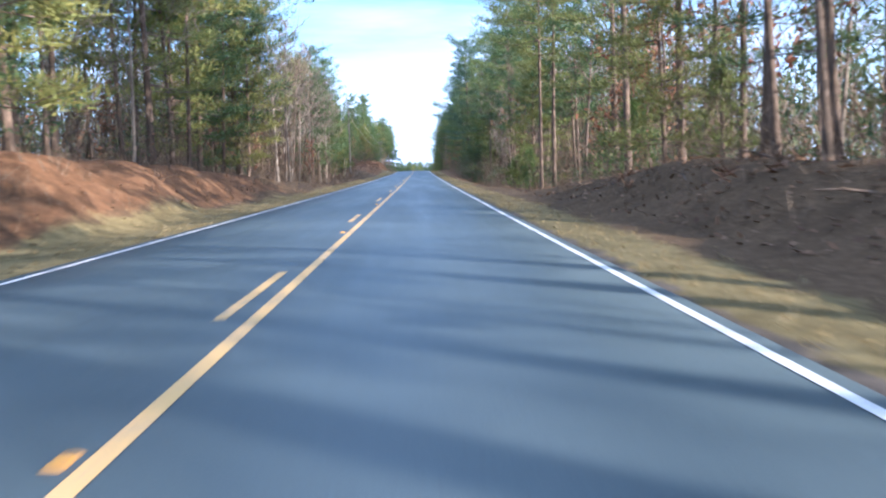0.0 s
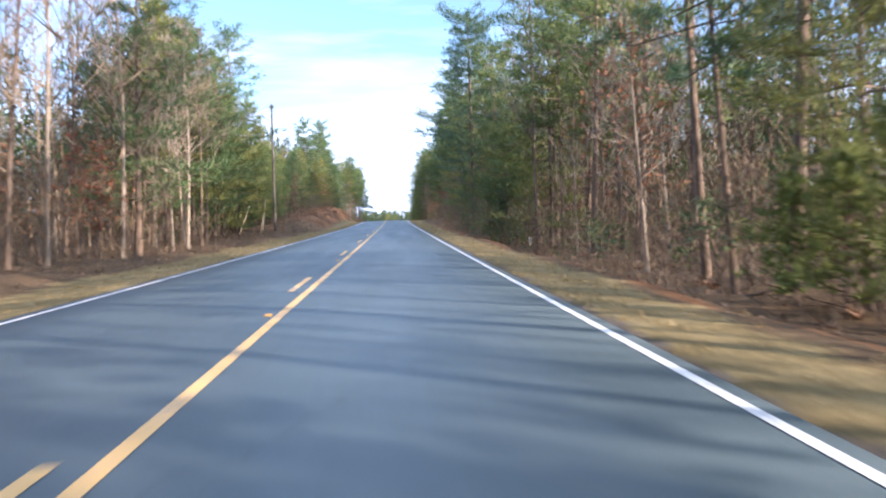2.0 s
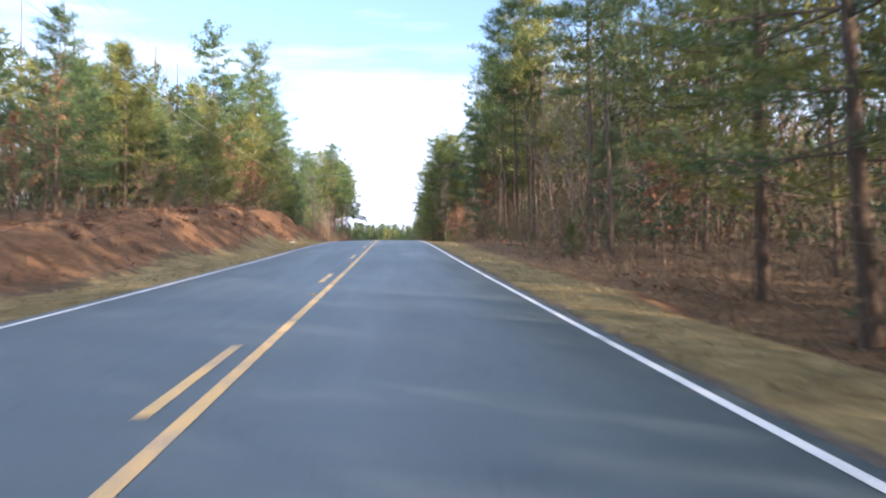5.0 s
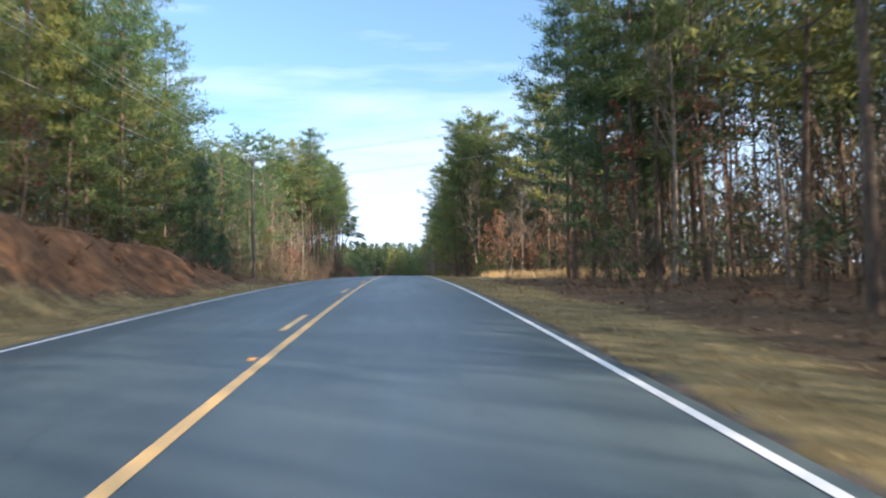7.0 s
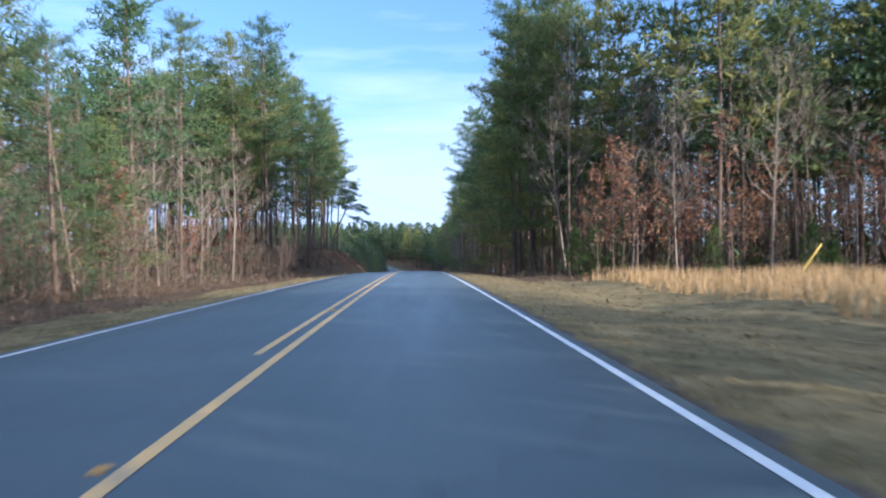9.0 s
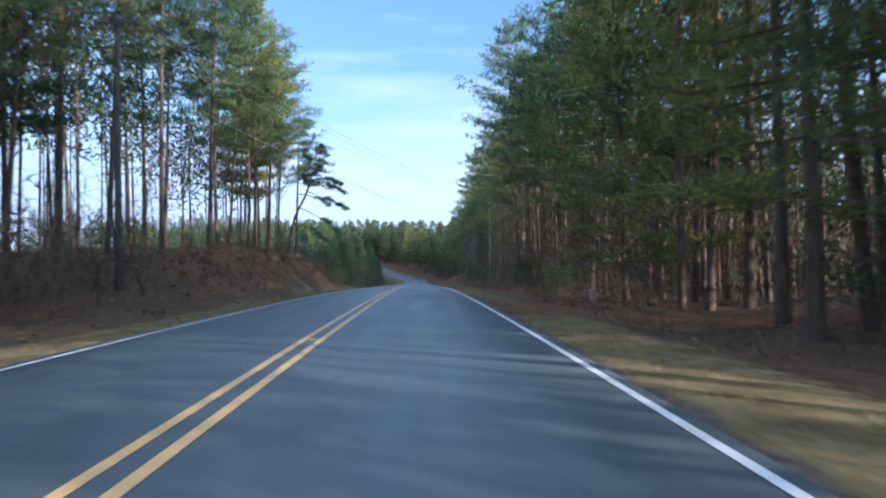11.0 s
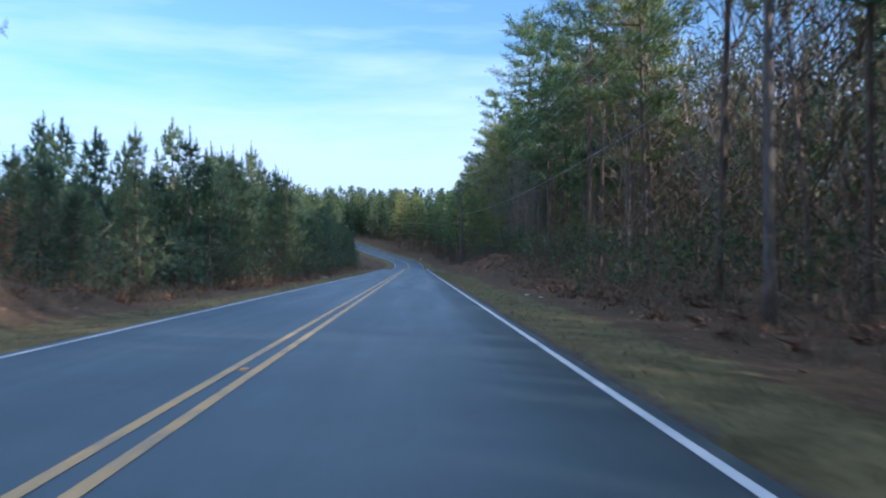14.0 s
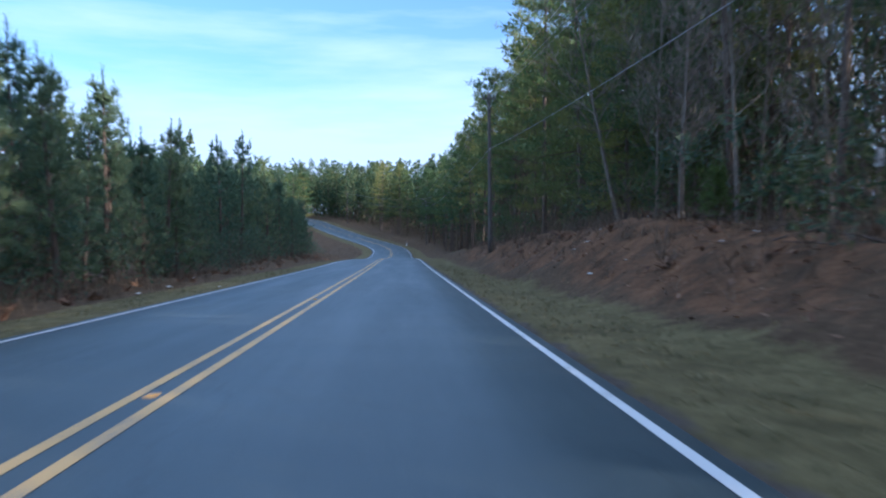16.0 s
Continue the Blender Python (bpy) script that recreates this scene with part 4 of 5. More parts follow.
def hill_crown(b, rng, p, s, lat):
    h = rng.uniform(15, 22)
    for _ in range(210):
        t = rng.uniform(.25, 1)
        r = 2.9 * math.sin(min(1, (1.05 - t) * 1.75) * 1.6) * math.sqrt(rng.random())
        a = rng.uniform(0, 6.28)
        q = p + Vector((math.cos(a) * r, math.sin(a) * r, h * t))
        d = rnd_dir(rng, .4)
        sd = d.cross(rnd_dir(rng))
        if sd.length > .1:
            b.tri(q, q + d * rng.uniform(.6, 1.1), .5, sd.normalized())


def far_trunk(b, rng, p, s, lat):
    h = rng.uniform(12, 18)
    lean = Vector((rng.gauss(0, .25), rng.gauss(0, .25), 0))
    r = rng.uniform(.05, .13)
    b.tube([p - Vector((0, 0, .1)), p + lean * .5 + Vector((0, 0, h * .5)), p + lean + Vector((0, 0, h))], [r, r * .75, r * .35], 5)


def stem(b, rng, p, s, lat):
    h = rng.uniform(1.2, 5.5)
    lean = Vector((rng.gauss(0, .14), rng.gauss(0, .14), 1)).normalized()
    r = rng.uniform(.008, .03)
    b.tube([p, p + lean * h * .5, p + lean * h], [r, r * .7, .003], 3)
    for _ in range(4):
        q = p + lean * h * rng.uniform(.25, .95)
        d = (lean + rnd_dir(rng) * 1.1).normalized()
        sd = d.cross(rnd_dir(rng))
        if sd.length > .1:
            b.tri(q, q + d * rng.uniform(.3, 1.1), .018, sd.normalized())


def low_crown(b, rng, p, s, lat):
    """A tree deep in the wood, leafed or twiggy to the ground."""
    h = rng.uniform(11, 17)
    for _ in range(130):
        t = rng.uniform(.02, 1)
        r = 3.0 * math.sqrt(rng.random()) * (1.1 - .6 * t)
        a = rng.uniform(0, 6.28)
        q = p + Vector((math.cos(a) * r, math.sin(a) * r, h * t))
        d = rnd_dir(rng, .5)
        sd = d.cross(rnd_dir(rng))
        if sd.length > .1:
            b.tri(q, q + d * rng.uniform(.6, 1.1), .6, sd.normalized())


def haze(b, rng, p, s, lat):
    """Fine bare branches of a hardwood seen from afar."""
    h = rng.uniform(8, 14)
    lean = Vector((rng.gauss(0, .5), rng.gauss(0, .5), h))
    b.tube([p, p + lean], [.07, .015], 4)
    for _ in range(44):
        t = rng.uniform(.08, 1)
        q = p + lean * t
        d = (rnd_dir(rng) + Vector((0, 0, .7))).normalized()
        sd = d.cross(rnd_dir(rng))
        if sd.length > .1:
            b.tri(q, q + d * rng.uniform(.8, 2.8) * (1.2 - .6 * t), .05, sd.normalized())


rng = random.Random(501)
deep_right = [(-40, 48, 21, 36, .8), (48, 80, 20, 36, .8), (80, 110, 20, 36, 4.6), (110, 175, 20, 36, 6.0), (175, 222, 19, 38, 4.0), (222, 247, 18, 42, 7), (246, 292, 70, 84, 4.0), (292, 336, 20, 42, 8.0), (336, 440, 20, 36, 2.4), (440, 520, 20, 42, 4.0)]
deep_left = [(-40, 40, -40, -20, 4.5), (40, 96, -38, -22, 3.6), (96, 250, -36, -20, 2.6), (252, 300, -60, -26, 3.4), (300, 345, -60, -38, 2.5)]
deep_places = DEEP + scatter(rng, deep_right + deep_left)
spread("far_woods", FAR_NEEDLES, "crowns of pines deeper in the woods", "woods", far_crown, rng, deep_places)
spread("far_woods", PINE_BARK, "crowded trunks deeper in the woods", "woods", far_trunk, random.Random(502), deep_places)
hill = scatter(rng, [(560, 660, -60, -34, 2), (660, 820, -60, -10, 2), (520, 650, 12, 38, 6.0), (520, 650, 38, 60, 2.0), (650, 690, 13, 60, 2.5), (690, 810, 9, 45, 5.0), (690, 820, 45, 70, 1.5), (820, 900, -16, 16, 1.8)])
spread("far_woods", FAR_NEEDLES, "wooded hillside of pines round the bend", "woods", hill_crown, random.Random(503), hill)
spread("far_woods", PINE_BARK, "trunks of pines on the far hillside", "woods", far_trunk, random.Random(504), hill)
backing = scatter(random.Random(520), [(70, 243, 40, 70, 1.6), (240, 296, 66, 100, 3.0), (290, 520, 42, 66, 1.3), (345, 490, 26, 46, 3.2), (690, 810, 8, 45, 3.5), (520, 800, 18, 60, 1.8), (-40, 250, -70, -38, 1.5), (250, 340, -90, -50, 2.0), (560, 660, -70, -36, 1.8), (660, 820, -60, -14, 1.8), (820, 880, -60, 60, 1.5)])
spread("far_woods", FAR_NEEDLES, "dense evergreen growth far back in the woods", "woods", low_crown, random.Random(521), backing)
twiggy = scatter(random.Random(522), [(240, 296, 60, 76, 7), (222, 247, 14, 44, 6), (64, 243, 20, 52, 4.5), (295, 500, 20, 52, 4.5), (62, 110, -34, -12, 13), (20, 62, -40, -18, 4), (100, 240, -46, -18, 4), (240, 306, -32, -13, 8), (306, 380, -34, -14, 3), (500, 640, 10, 40, 2)])
spread("far_woods", BROWN_HAZE, "leafless brown hardwoods crowded behind the pines", "woods", haze, random.Random(523), twiggy)


def beyond_crown(b, rng, p, s, lat):
    h = rng.uniform(13, 20)
    for _ in range(48):
        t = rng.uniform(.2, 1)
        r = 3.2 * math.sqrt(rng.random()) * (1.15 - .8 * t)
        a = rng.uniform(0, 6.28)
        q = p + Vector((math.cos(a) * r, math.sin(a) * r, h * t))
        d = rnd_dir(rng, .5)
        sd = d.cross(rnd_dir(rng))
        if sd.length > .1:
            b.tri(q, q + d * rng.uniform(1.2, 2.2), .6, sd.normalized())


def brown_mass(b, rng, p, s, lat):
    """A crowded leafless tree deep in the wood."""
    h = rng.uniform(10, 17)
    for _ in range(120):
        t = rng.random() ** .8
        r = 2.6 * math.sqrt(rng.random())
        a = rng.uniform(0, 6.28)
        q = p + Vector((math.cos(a) * r, math.sin(a) * r, h * t))
        d = (rnd_dir(rng) * .8 + Vector((0, 0, 1))).normalized()
        sd = d.cross(rnd_dir(rng))
        if sd.length > .1:
            b.tri(q, q + d * rng.uniform(1.2, 2.6), .09, sd.normalized())


spread("far_woods", BROWN_HAZE, "crowded leafless hardwoods deep in the woods", "woods", brown_mass, random.Random(563),
       scatter(random.Random(562), [(70, 222, 15.5, 22, 4.0), (100, 222, 19, 40, 3.0), (345, 500, 15, 24, 6.0), (345, 500, 18, 44, 4.6), (500, 580, 14, 40, 3.0), (62, 104, -34, -18, 3.0), (68, 104, -15.5, -11, 7.0), (66, 100, 18, 34, 1.5)]))


def young_mass(b, rng, p, s, lat):
    """A crowded young pine back in the stand."""
    h = rng.uniform(5.5, 9) * (.62 + .38 * float(smooth(400, 425, s)) if lat < 0 else 1)
    for _ in range(90):
        t = rng.uniform(.0, 1)
        r = 1.9 * math.sqrt(rng.random()) * (1.1 - t) + .15
        a = rng.uniform(0, 6.28)
        q = p + Vector((math.cos(a) * r, math.sin(a) * r, h * t))
        d = rnd_dir(rng, .9)
        sd = d.cross(rnd_dir(rng))
        if sd.length > .1:
            b.tri(q, q + d * rng.uniform(.5, 1.0), .16, sd.normalized())


spread("far_woods", YOUNG_NEEDLES, "crowded young pines back in the stand", "woods", young_mass, random.Random(565),
       scatter(random.Random(564), [(396, 540, -26, -13, 9), (470, 560, -50, -18, 6)]))
spread("far_woods", FAR_NEEDLES, "young evergreens crowded under the tall pines", "woods", young_mass, random.Random(567),
       scatter(random.Random(566), [(345, 490, 17, 27, 4.5), (60, 222, 18, 26, 2.0)]))
beyond = scatter(random.Random(560), [(70, 243, 70, 150, .7), (296, 520, 66, 150, .8), (-60, 250, -150, -70, .7), (250, 560, -150, -90, .8), (520, 820, 60, 150, .8), (560, 820, -150, -70, .8)])
spread("far_woods", FAR_NEEDLES, "unbroken pine woods stretching away from the road", "woods", beyond_crown, random.Random(561), beyond)


def twig_tangle(b, rng, p, s, lat):
    """Crossing bare twigs that close the view under the trees."""
    for _ in range(11):
        q = p + Vector((rng.uniform(-1, 1), rng.uniform(-1, 1), rng.uniform(0, 6)))
        d = (rnd_dir(rng) + Vector((0, 0, 1.0))).normalized()
        sd = d.cross(rnd_dir(rng))
        if sd.length > .1:
            b.tri(q, q + d * rng.uniform(1.0, 2.6), .13, sd.normalized())


def thicket(b, rng, p, s, lat):
    """Low evergreen growth between the trunks."""
    for _ in range(7):
        q = p + Vector((rng.uniform(-1, 1), rng.uniform(-1, 1), rng.uniform(0, 4.0)))
        d = (rnd_dir(rng) + Vector((0, 0, .6))).normalized()
        sd = d.cross(rnd_dir(rng))
        if sd.length > .1:
            b.tri(q, q + d * rng.uniform(.4, .9), .2, sd.normalized())


spread("thicket", BROWN_HAZE, "tangled brown undergrowth between the trunks", "undergrowth", twig_tangle, random.Random(530),
       scatter(random.Random(531), [(182, 243, 19, 34, 30), (0, 243, 24, 50, 17), (292, 500, 22, 46, 17), (0, 250, -44, -20, 17), (250, 312, -46, -24, 17), (500, 720, 12, 36, 12), (540, 660, -50, -30, 12), (660, 760, -36, -12, 12)]))
spread("thicket", FAR_NEEDLES, "low evergreen undergrowth between the trunks", "undergrowth", thicket, random.Random(532),
       scatter(random.Random(533), [(0, 70, 17, 32, 26), (180, 243, 16, 32, 20), (0, 243, 22, 50, 8), (292, 500, 22, 46, 12), (0, 250, -44, -20, 10), (500, 700, 12, 36, 8)]))
thin = scatter(random.Random(505), [(5, 243, 10, 32, 9), (243, 300, 28, 45, 9), (300, 500, 11, 32, 10), (8, 140, -28, -9, 9), (140, 310, -28, -11, 8), (310, 390, -26, -11, 2)])
spread("brushwood", BROWN_BARK, "thin leafless brushwood on the forest floor", "brush", stem, random.Random(506), thin)


def leaves_on_twigs(b, rng, p, s, lat):
    """A low drift of dead leaves held in the brush."""
    c = p + Vector((0, 0, rng.uniform(.2, 2.6)))
    for _ in range(10):
        q = c + rnd_dir(rng) * rng.uniform(.1, .8)
        d = rnd_dir(rng)
        sd = d.cross(rnd_dir(rng))
        if sd.length > .1:
            b.blade(q, q + d * rng.uniform(.08, .15), .07, sd.normalized())


spread("dead_leaves", RUSTY, "rusty dead leaves clinging in the undergrowth", "undergrowth", leaves_on_twigs, random.Random(507),
       scatter(random.Random(508), [(5, 243, 11, 26, 6), (243, 300, 28, 42, 8), (300, 480, 12, 26, 4), (8, 130, -22, -9, 6), (130, 310, -22, -11, 6)]))


def grass_tuft(b, rng, p, s, lat):
    tall = rng.uniform(.03, .10)
    for _ in range(4):
        d = Vector((rng.gauss(0, .45), rng.gauss(0, .45), 1)).normalized()
        a = rng.uniform(0, 6.28)
        b.tri(p + Vector((rng.uniform(-.1, .1), rng.uniform(-.1, .1), -.01)), p + d * tall * rng.uniform(.7, 1.4), .02, Vector((math.cos(a), math.sin(a), 0)))


def field_tuft(b, rng, p, s, lat):
    for _ in range(6):
        d = Vector((rng.gauss(0, .25), rng.gauss(0, .25), 1)).normalized()
        a = rng.uniform(0, 6.28)
        b.tri(p + Vector((rng.uniform(-.15, .15), rng.uniform(-.15, .15), -.01)), p + d * rng.uniform(.4, 1.0), .035, Vector((math.cos(a), math.sin(a), 0)))


def fallen(b, rng, p, s, lat):
    d = Vector((rng.uniform(-1, 1), rng.uniform(-1, 1), rng.uniform(.0, .35))).normalized()
    b.blade(p + Vector((0, 0, .012)), p + Vector((0, 0, .012)) + d * rng.uniform(.08, .2), .08, d.cross(Vector((0, 0, 1))).normalized())


def grassy(rng, places):
    """Keeps the places where grass grows."""
    keep = grass_mask(np.array([p[0] for p in places]), np.array([p[1] for p in places]))
    return [p for p, k in zip(places, keep) if k > .15 + .7 * rng.random()]


spread("verge_grass", STRAW, "short dry tan grass along the road's verges", "grass", grass_tuft, random.Random(510),
       grassy(random.Random(611), scatter(random.Random(511), [(2, 42, 4.1, 6.8, 900), (42, 315, 4.1, 8.0, 800), (2, 315, -7.6, -4.1, 600)])))
spread("verge_grass", STRAW, "golden dry grass on the open verge below the bank", "grass", grass_tuft, random.Random(518),
       grassy(random.Random(619), scatter(random.Random(519), [(412, 470, 4.5, 7.6, 420)])))
spread("verge_grass", OLIVE_GRASS, "short olive winter grass along the shaded verges", "grass", grass_tuft, random.Random(516),
       grassy(random.Random(617), scatter(random.Random(517), [(315, 480, 4.1, 8.4, 800), (315, 480, -7.6, -4.1, 600)])))
spread("field_grass", FIELD, "tall pale dead grass in the clearing", "grass", field_tuft, random.Random(512),
       scatter(random.Random(513), [(258, 290, 11.5, 36, 330), (248, 258, 16, 36, 250)]))
spread("leaf_litter", LITTER, "fallen leaves scattered on banks and forest floor", "litter", fallen, random.Random(514),
       scatter(random.Random(515), [(2, 480, 6.8, 13, 280), (2, 400, -12.5, -6.6, 240), (2, 36, 6.6, 11.5, 1000), (424, 500, 7.6, 13, 420), (325, 392, -12.5, -7.5, 500)]))


def edge_tangle(b, rng, p, s, lat):
    """Briars, vines and twigs heaped at the wood's edge."""
    top = rng.uniform(1.2, 4.2)
    for _ in range(46):
        q = p + Vector((rng.uniform(-1.1, 1.1), rng.uniform(-1.1, 1.1), top * rng.random() ** 1.3))
        d = (rnd_dir(rng) + Vector((0, 0, .9))).normalized()
        sd = d.cross(rnd_dir(rng))
        if sd.length > .1:
            b.tri(q, q + d * rng.uniform(.5, 1.5), .022, sd.normalized())


def edge_leaves(b, rng, p, s, lat):
    """Evergreen shrub leaves in the same tangle."""
    c = p + Vector((0, 0, rng.uniform(.3, 2.6)))
    r = rng.uniform(.5, 1.1)
    for _ in range(46):
        q = c + rnd_dir(rng) * r * rng.random() ** .5
        d = rnd_dir(rng, .3)
        sd = d.cross(rnd_dir(rng))
        if sd.length > .1:
            b.tri(q, q + d * rng.uniform(.15, .34), .085, sd.normalized())


edges = scatter(random.Random(550), [(6, 34, 10, 15, 28), (34, 70, 10.6, 15, 22), (70, 180, 8.6, 15, 26), (180, 243, 9.8, 15, 32), (302, 345, 11.0, 15, 34), (345, 385, 10.6, 15, 26), (385, 428, 9.2, 15, 30), (430, 520, 11.2, 16, 34), (10, 66, -16, -10.5, 22), (62, 98, -17, -10, 40), (98, 240, -17, -11, 9), (252, 330, -18, -10, 26), (330, 390, -17, -11, 10), (390, 535, -11.5, -9.0, 30)])
spread("edge_brush", BROWN_HAZE, "tangled brown briars and twigs along the woods' edge", "brush", edge_tangle, random.Random(551), edges)
greens = scatter(random.Random(552), [(34, 62, 9.2, 14, 14), (62, 243, 9.0, 15, 10), (302, 385, 10.2, 16, 12), (385, 426, 8.2, 14, 22), (426, 452, 8.6, 11, 5), (420, 520, 10.4, 16, 26), (10, 66, -15, -10.5, 9), (98, 240, -16, -11.5, 18), (252, 330, -18, -11, 6), (390, 535, -11.6, -10.0, 12)])
spread("edge_shrubs", FAR_NEEDLES, "low evergreen shrubs and vines along the woods' edge", "shrub", edge_leaves, random.Random(553), greens)
# paler, bluer shrubs on the left lift the dark shade under the young pines
spread("edge_shrubs", SHRUB_GREEN, "low blue-green pine seedlings and shrubs at the woods' edge", "shrub", edge_leaves, random.Random(554),
       scatter(random.Random(555), [(390, 535, -11.6, -9.0, 55), (428, 472, 9.9, 12.8, 16)]))


def weed(b, rng, p, s, lat):
    """A dry weed or briar on the banks."""
    for _ in range(7):
        d = Vector((rng.gauss(0, .5), rng.gauss(0, .5), 1)).normalized()
        a = rng.uniform(0, 6.28)
        b.tri(p + Vector((rng.uniform(-.2, .2), rng.uniform(-.2, .2), -.02)), p + d * rng.uniform(.25, .9), .022, Vector((math.cos(a), math.sin(a), 0)))


spread("bank_weeds", BROWN_HAZE, "dry brown weeds and briars on the banks", "weeds", weed, random.Random(540),
       scatter(random.Random(541), [(2, 240, 7.2, 12, 55), (288, 340, 7.4, 13, 60), (340, 424, 7.4, 13, 120), (424, 500, 7.4, 13, 60), (2, 325, -12.5, -7.2, 55), (325, 392, -12.5, -7.2, 170), (424, 500, 8.4, 13, 150), (390, 470, -10.8, -7.2, 150), (470, 560, -10.5, -7.2, 60), (540, 650, -16, -6, 20)]))


def fallen_branch(b, rng, p, s, lat):
    """A dead branch or root lying on the bank."""
    a = rng.uniform(0, 6.28)
    d = Vector((math.cos(a), math.sin(a), rng.uniform(.05, .3)))
    L = rng.uniform(.5, 1.8)
    r = rng.uniform(.012, .035)
    side = Vector((-math.sin(a), math.cos(a), .2))
    b.tube([p - Vector((0, 0, .03)), p + d * L * .5 + side * .08 * L, p + d * L], [r, r * .7, r * .3], 4)
    b.tube([p + d * L * .4, p + d * L * .7 + side * L * .3], [r * .5, r * .2], 3)


spread("fallen_branches", BROWN_BARK, "dead branches and roots lying on the banks", "branches", fallen_branch, random.Random(570),
       scatter(random.Random(571), [(2, 40, 7.5, 12, 18), (40, 240, 8.6, 13, 7), (424, 500, 8.2, 13, 40), (325, 424, 8.6, 13, 10), (325, 392, -12, -8, 16), (2, 150, -12, -8.2, 7), (150, 240, -12, -8, 16)]))


def clump(b, rng, p, s, lat):
    """A dark tuft of dead fern and leaves."""
    for _ in range(16):
        d = Vector((rng.gauss(0, .8), rng.gauss(0, .8), rng.uniform(.2, 1))).normalized()
        sd = d.cross(rnd_dir(rng))
        if sd.length > .1:
            b.tri(p + rnd_dir(rng) * .12, p + d * rng.uniform(.15, .5), .09, sd.normalized())


spread("dead_ferns", LITTER, "low clumps of dead fern and leaves on the banks", "undergrowth", clump, random.Random(572),
       scatter(random.Random(573), [(2, 40, 7.5, 12, 10), (424, 500, 8.0, 13, 14), (325, 424, 7.6, 12.5, 50), (325, 392, -12, -8, 35), (40, 240, 8.8, 12, 15), (392, 530, -10, -7.2, 35), (160, 240, -12, -8, 40)]))


# ======== poles, wires and small things ========
def utility_pole(s, lat, height, arm, label, arms=1, drop=2.1):
    """Wooden pole with crossarm, braces and insulators; returns the wires' fixing points."""
    x, y, z = place(s, lat, .0)
    e = empty("utility_pole")
    e.location = (x, y, z)
    b = Build()
    n = 8
    b.tube([Vector((0, 0, -.3 + (height + .3) * i / n)) for i in range(n + 1)], [.15 - .055 * i / n for i in range(n + 1)], 12, cap=True)
    part("pole", b, POLE_WOOD, e, flat=False)
    fix = []
    for k in range(arms):
        zz = height - .35 - k * .9
        a = Build()
        a.box((-arm / 2, -.20, zz - .06), (arm / 2, -.10, zz + .06), .012)
        part("crossarm", a, POLE_WOOD, e)
        for sgn in (-1, 1):
            br = Build()
            br.tube([Vector((sgn * arm * .28, -.21, zz - .05)), Vector((0, -.13, zz - .65))], [.018, .018], 5)
            part("brace", br, GALVANISED, e, "galvanised steel brace")
        for px in (-arm / 2 + .1, 0.18, arm / 2 - .1):
            ins = Build()
            q = Vector((px, -.15, zz + .05))
            ins.tube([q, q + Vector((0, 0, .05)), q + Vector((0, 0, .06)), q + Vector((0, 0, .11)), q + Vector((0, 0, .12)), q + Vector((0, 0, .17))], [.02, .02, .05, .045, .055, .03], 8, cap=True)
            part("insulator", ins, CERAMIC, e, "grey glazed insulator", flat=False)
            if k == 0:
                fix.append(Vector((x, y, z)) + q + Vector((0, 0, .15)))
    low = Build()
    low.tube([Vector((0, -.16, height - drop - .1)), Vector((0, -.16, height - drop + .05))], [.03, .03], 6, cap=True)
    part("clamp", low, GALVANISED, e, "steel cable clamp")
    fix.append(Vector((x, y, z + height - drop)) + Vector((0, -.17, 0)))
    tagged(e, label, "utility pole", group="utility poles along the road")
    return fix


def wire(a, b2, sag, thick):
    w = Build()
    pts = [a.lerp(b2, i / 24) - Vector((0, 0, sag * 4 * (i / 24) * (1 - i / 24))) for i in range(25)]
    w.tube(pts, [thick] * 25, 5)
    tagged(new("power_line", w.mesh("power_line", CABLE, False)), "grey overhead cable strung between utility poles", "cable", group="overhead cables")


wooden = "weathered wooden utility pole with crossarm at the wood's edge"
P1 = utility_pole(130.3, -9.8, 12.2, .5, "slender weathered wooden utility pole beside leaning stakes")
P2 = utility_pole(257.6, -10.9, 10.9, 1.6, wooden)
P3 = utility_pole(240, 15, 11.5, 1.6, wooden)
P4 = utility_pole(325, -9.6, 10.4, 1.6, wooden)
P5 = utility_pole(390.5, 10.1, 10.2, 1.8, wooden, drop=3.7)
P6 = utility_pole(473, 7.6, 10.0, .9, wooden, drop=3.5)
P7 = utility_pole(606, 9.5, 11.0, 1.8, wooden, arms=2)
P8 = utility_pole(690, 9.0, 10.5, 1.8, wooden)
for first, second, sag in ((P1, P2, 1.4), (P2, P3, .4), (P4, P5, .8), (P5, P6, .9), (P6, P7, .9), (P7, P8, .9)):
    for k, (a, b2) in enumerate(zip(first, second)):
        wire(a, b2, sag, .011 if k == len(first) - 1 else .007)


def stake(s, lat, length, lean_x, lean_y, mat, label, r=.03):
    x, y, z = place(s, lat, .25)
    b = Build()
    d = Vector((lean_x, lean_y, 1)).normalized()
    b.tube([d * length * i / 4 for i in range(5)], [r, r * .97, r * .95, r * .92, r * .85], 8, cap=True)
    ob = new("stake", b.mesh("stake", mat, False))
    ob.location = (x, y, z)
    return tagged(ob, label, "stake")


stake(125.1, -12.3, 3.0, .36, .1, PALE_STAKE, "leaning pale wooden stake near the utility pole", .05)
stake(125.0, -10.4, 2.9, .20, 0, PALE_STAKE, "leaning pale wooden stake on the verge", .05)
stake(130.0, -11.0, 3.2, .12, 0, PALE_STAKE, "slightly leaning grey stake near the utility pole", .045)
stake(280.0, 19.8, 2.3, .75, 0, YELLOW_STAKE, "leaning yellow guy-wire guard in the clearing", .045)


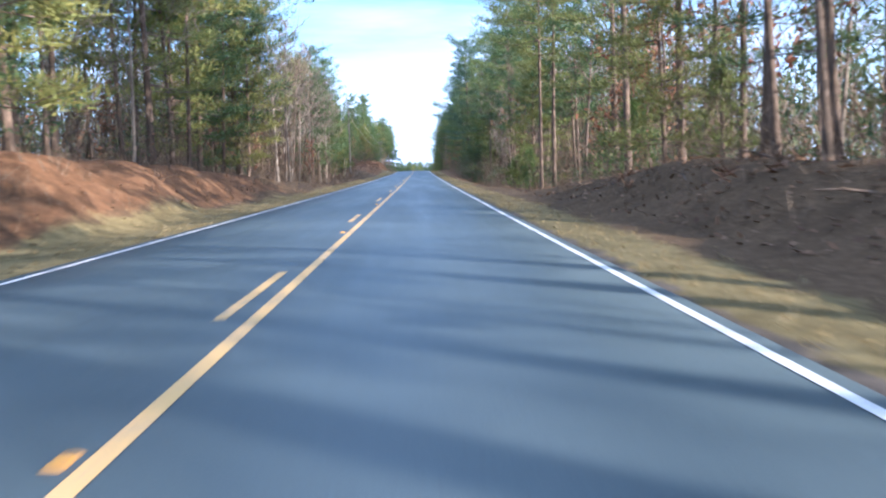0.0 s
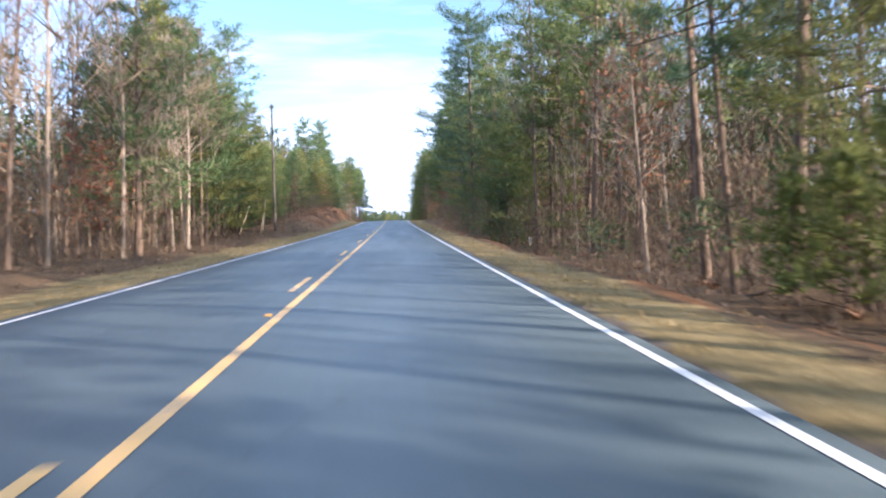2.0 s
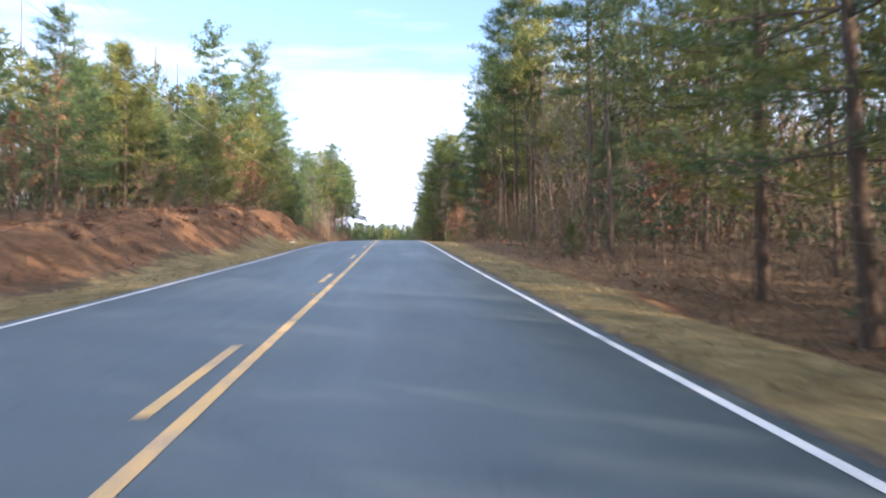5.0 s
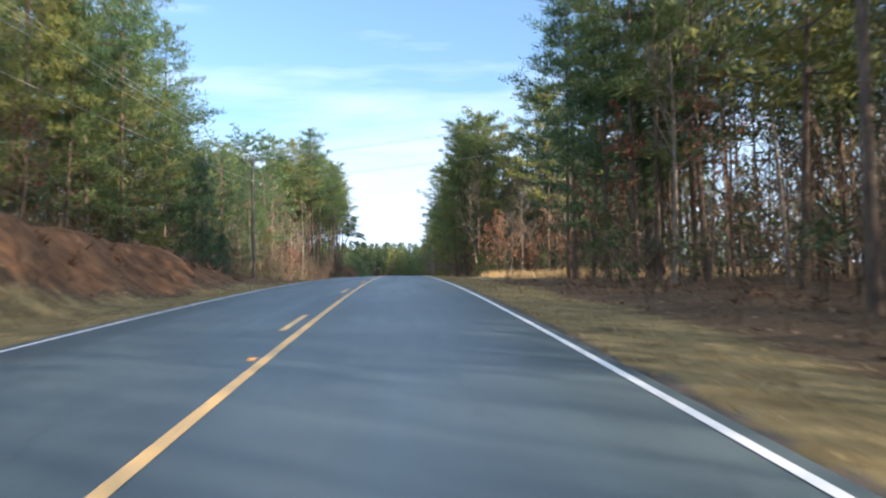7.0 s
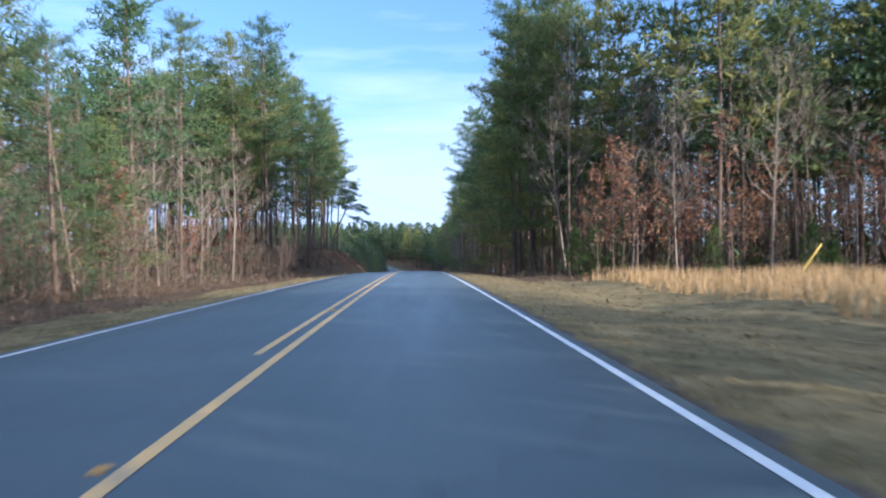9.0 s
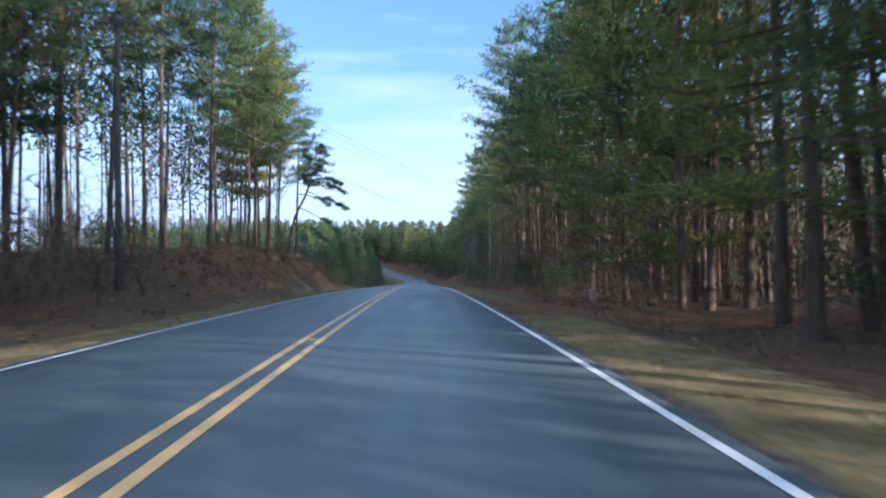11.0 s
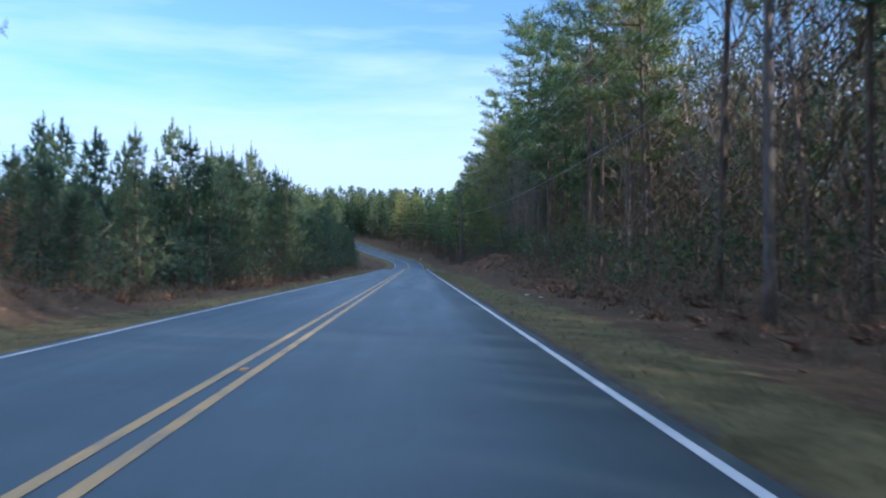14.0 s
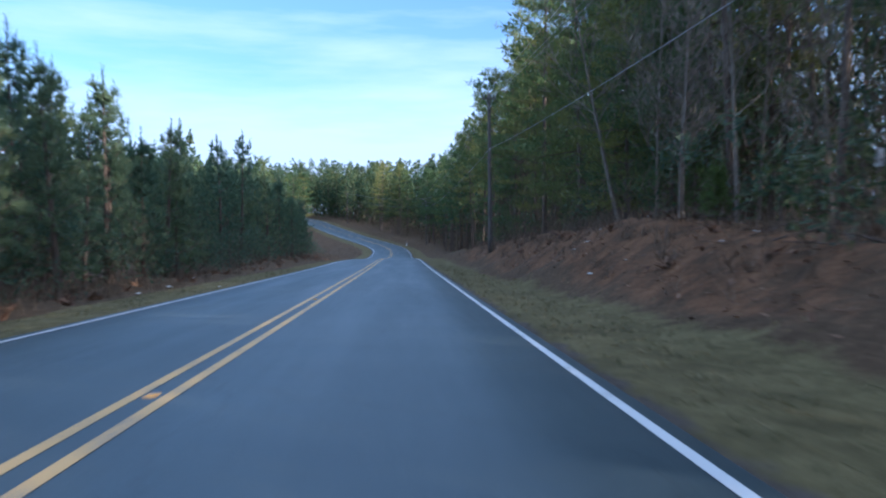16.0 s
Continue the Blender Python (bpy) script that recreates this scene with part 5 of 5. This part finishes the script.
def pedestal(s, lat):
    x, y, z = place(s, lat, .05)
    e = empty("utility_pedestal")
    e.location = (x, y, z)
    b = Build()
    b.box((-.13, -.11, 0), (.13, .11, .62), .025)
    part("body", b, GREEN_BOX, e)
    c = Build()
    c.box((-.15, -.13, .60), (.15, .13, .76), .04)
    part("cap", c, GREEN_BOX, e)
    d = Build()
    d.box((-.02, -.125, .40), (.02, -.10, .47), .005)
    part("latch", d, GALVANISED, e, "small steel latch")
    tagged(e, "grey-green plastic utility pedestal standing in the grass", "utility box", group="utility pedestals")


pedestal(114.0, 11.8)
pedestal(336.4, 10.7)


def notice(s, lat, height):
    x, y, z = place(s, lat, .1)
    zr = float(road_z(s))
    e = empty("sign")
    e.location = (x, y, z)
    b = Build()
    b.tube([Vector((0, 0, 0)), Vector((0, 0, zr + height + .28 - z))], [.03, .028], 8, cap=True)
    part("post", b, GREY_BARK, e, "slim grey wooden post")
    c = Build()
    c.box((-.09, -.05, zr + height - .22 - z), (.09, -.035, zr + height + .22 - z), .006)
    part("panel", c, SIGN_WHITE, e, "plain white panel")
    tagged(e, "small white upright notice at the wood's edge", "sign")


notice(441, 13.0, 3.15)


def marker_post(s, lat):
    x, y, z = place(s, lat, .2)
    e = empty("marker_post")
    e.location = (x, y, z)
    b = Build()
    b.box((-.06, -.03, 0), (.06, .03, 1.25), .015)
    part("post", b, SIGN_WHITE, e)
    c = Build()
    c.box((-.05, -.036, .95), (.05, -.028, 1.15), .003)
    part("reflector", c, AMBER, e, "small amber reflector")
    tagged(e, "white plastic marker post beside the bend", "marker post")


marker_post(612, 6.0)

# bits of litter on the verges and the bank
def litter(s, lat, size, rng):
    """A crumpled scrap: a folded sheet with some thickness."""
    b = Build()
    n = 5
    top = [Vector(((i - 2) * .045 * size + rng.uniform(-.01, .01), (j - 2) * .03 * size + rng.uniform(-.01, .01), rng.uniform(.004, .045) * size)) for i in range(n) for j in range(n)]
    b.v = top + [v - Vector((0, 0, .006)) for v in top]
    for i in range(n - 1):
        for j in range(n - 1):
            q = (i * n + j, i * n + j + 1, (i + 1) * n + j + 1, (i + 1) * n + j)
            b.f += [tuple(reversed(q)), tuple(k + n * n for k in q)]
    rim = [j for j in range(n)] + [i * n + n - 1 for i in range(1, n)] + [(n - 1) * n + j for j in range(n - 2, -1, -1)] + [i * n for i in range(n - 2, 0, -1)]
    b.f += [(p, q, q + n * n, p + n * n) for p, q in zip(rim, rim[1:] + rim[:1])]
    ob = new("paper_scrap", b.mesh("paper_scrap", LITTER_WHITE))
    x, y, z = place(s, lat, -.005)
    ob.matrix_basis = pose(x, y, z, 0, 0, rng.uniform(0, 360))
    return tagged(ob, "crumpled scrap of pale paper lying on the verge", "paper scrap", group="scraps on the verge")


rng = random.Random(77)
for s, lat, size in ((117, 7.2, 1), (130.1, 7.6, 1.8), (139.3, 7.4, 1.4), (127, 5.6, 1), (198, -6.6, 2.2), (199, -7.1, 1), (300, 12, 1), (341.4, -7.6, 1), (374.1, 5.6, 1),
                     (405.4, 6.5, 1.2), (403.1, 6.7, 1), (450.8, -7.0, 1.2), (458.3, -8.1, 1.8), (452.6, -4.7, .8), (463.7, -8.5, 1)):
    litter(s, lat, size, rng)
for _ in range(11):
    litter(rng.uniform(432, 452), rng.uniform(7.4, 11), rng.uniform(.5, .9), rng)
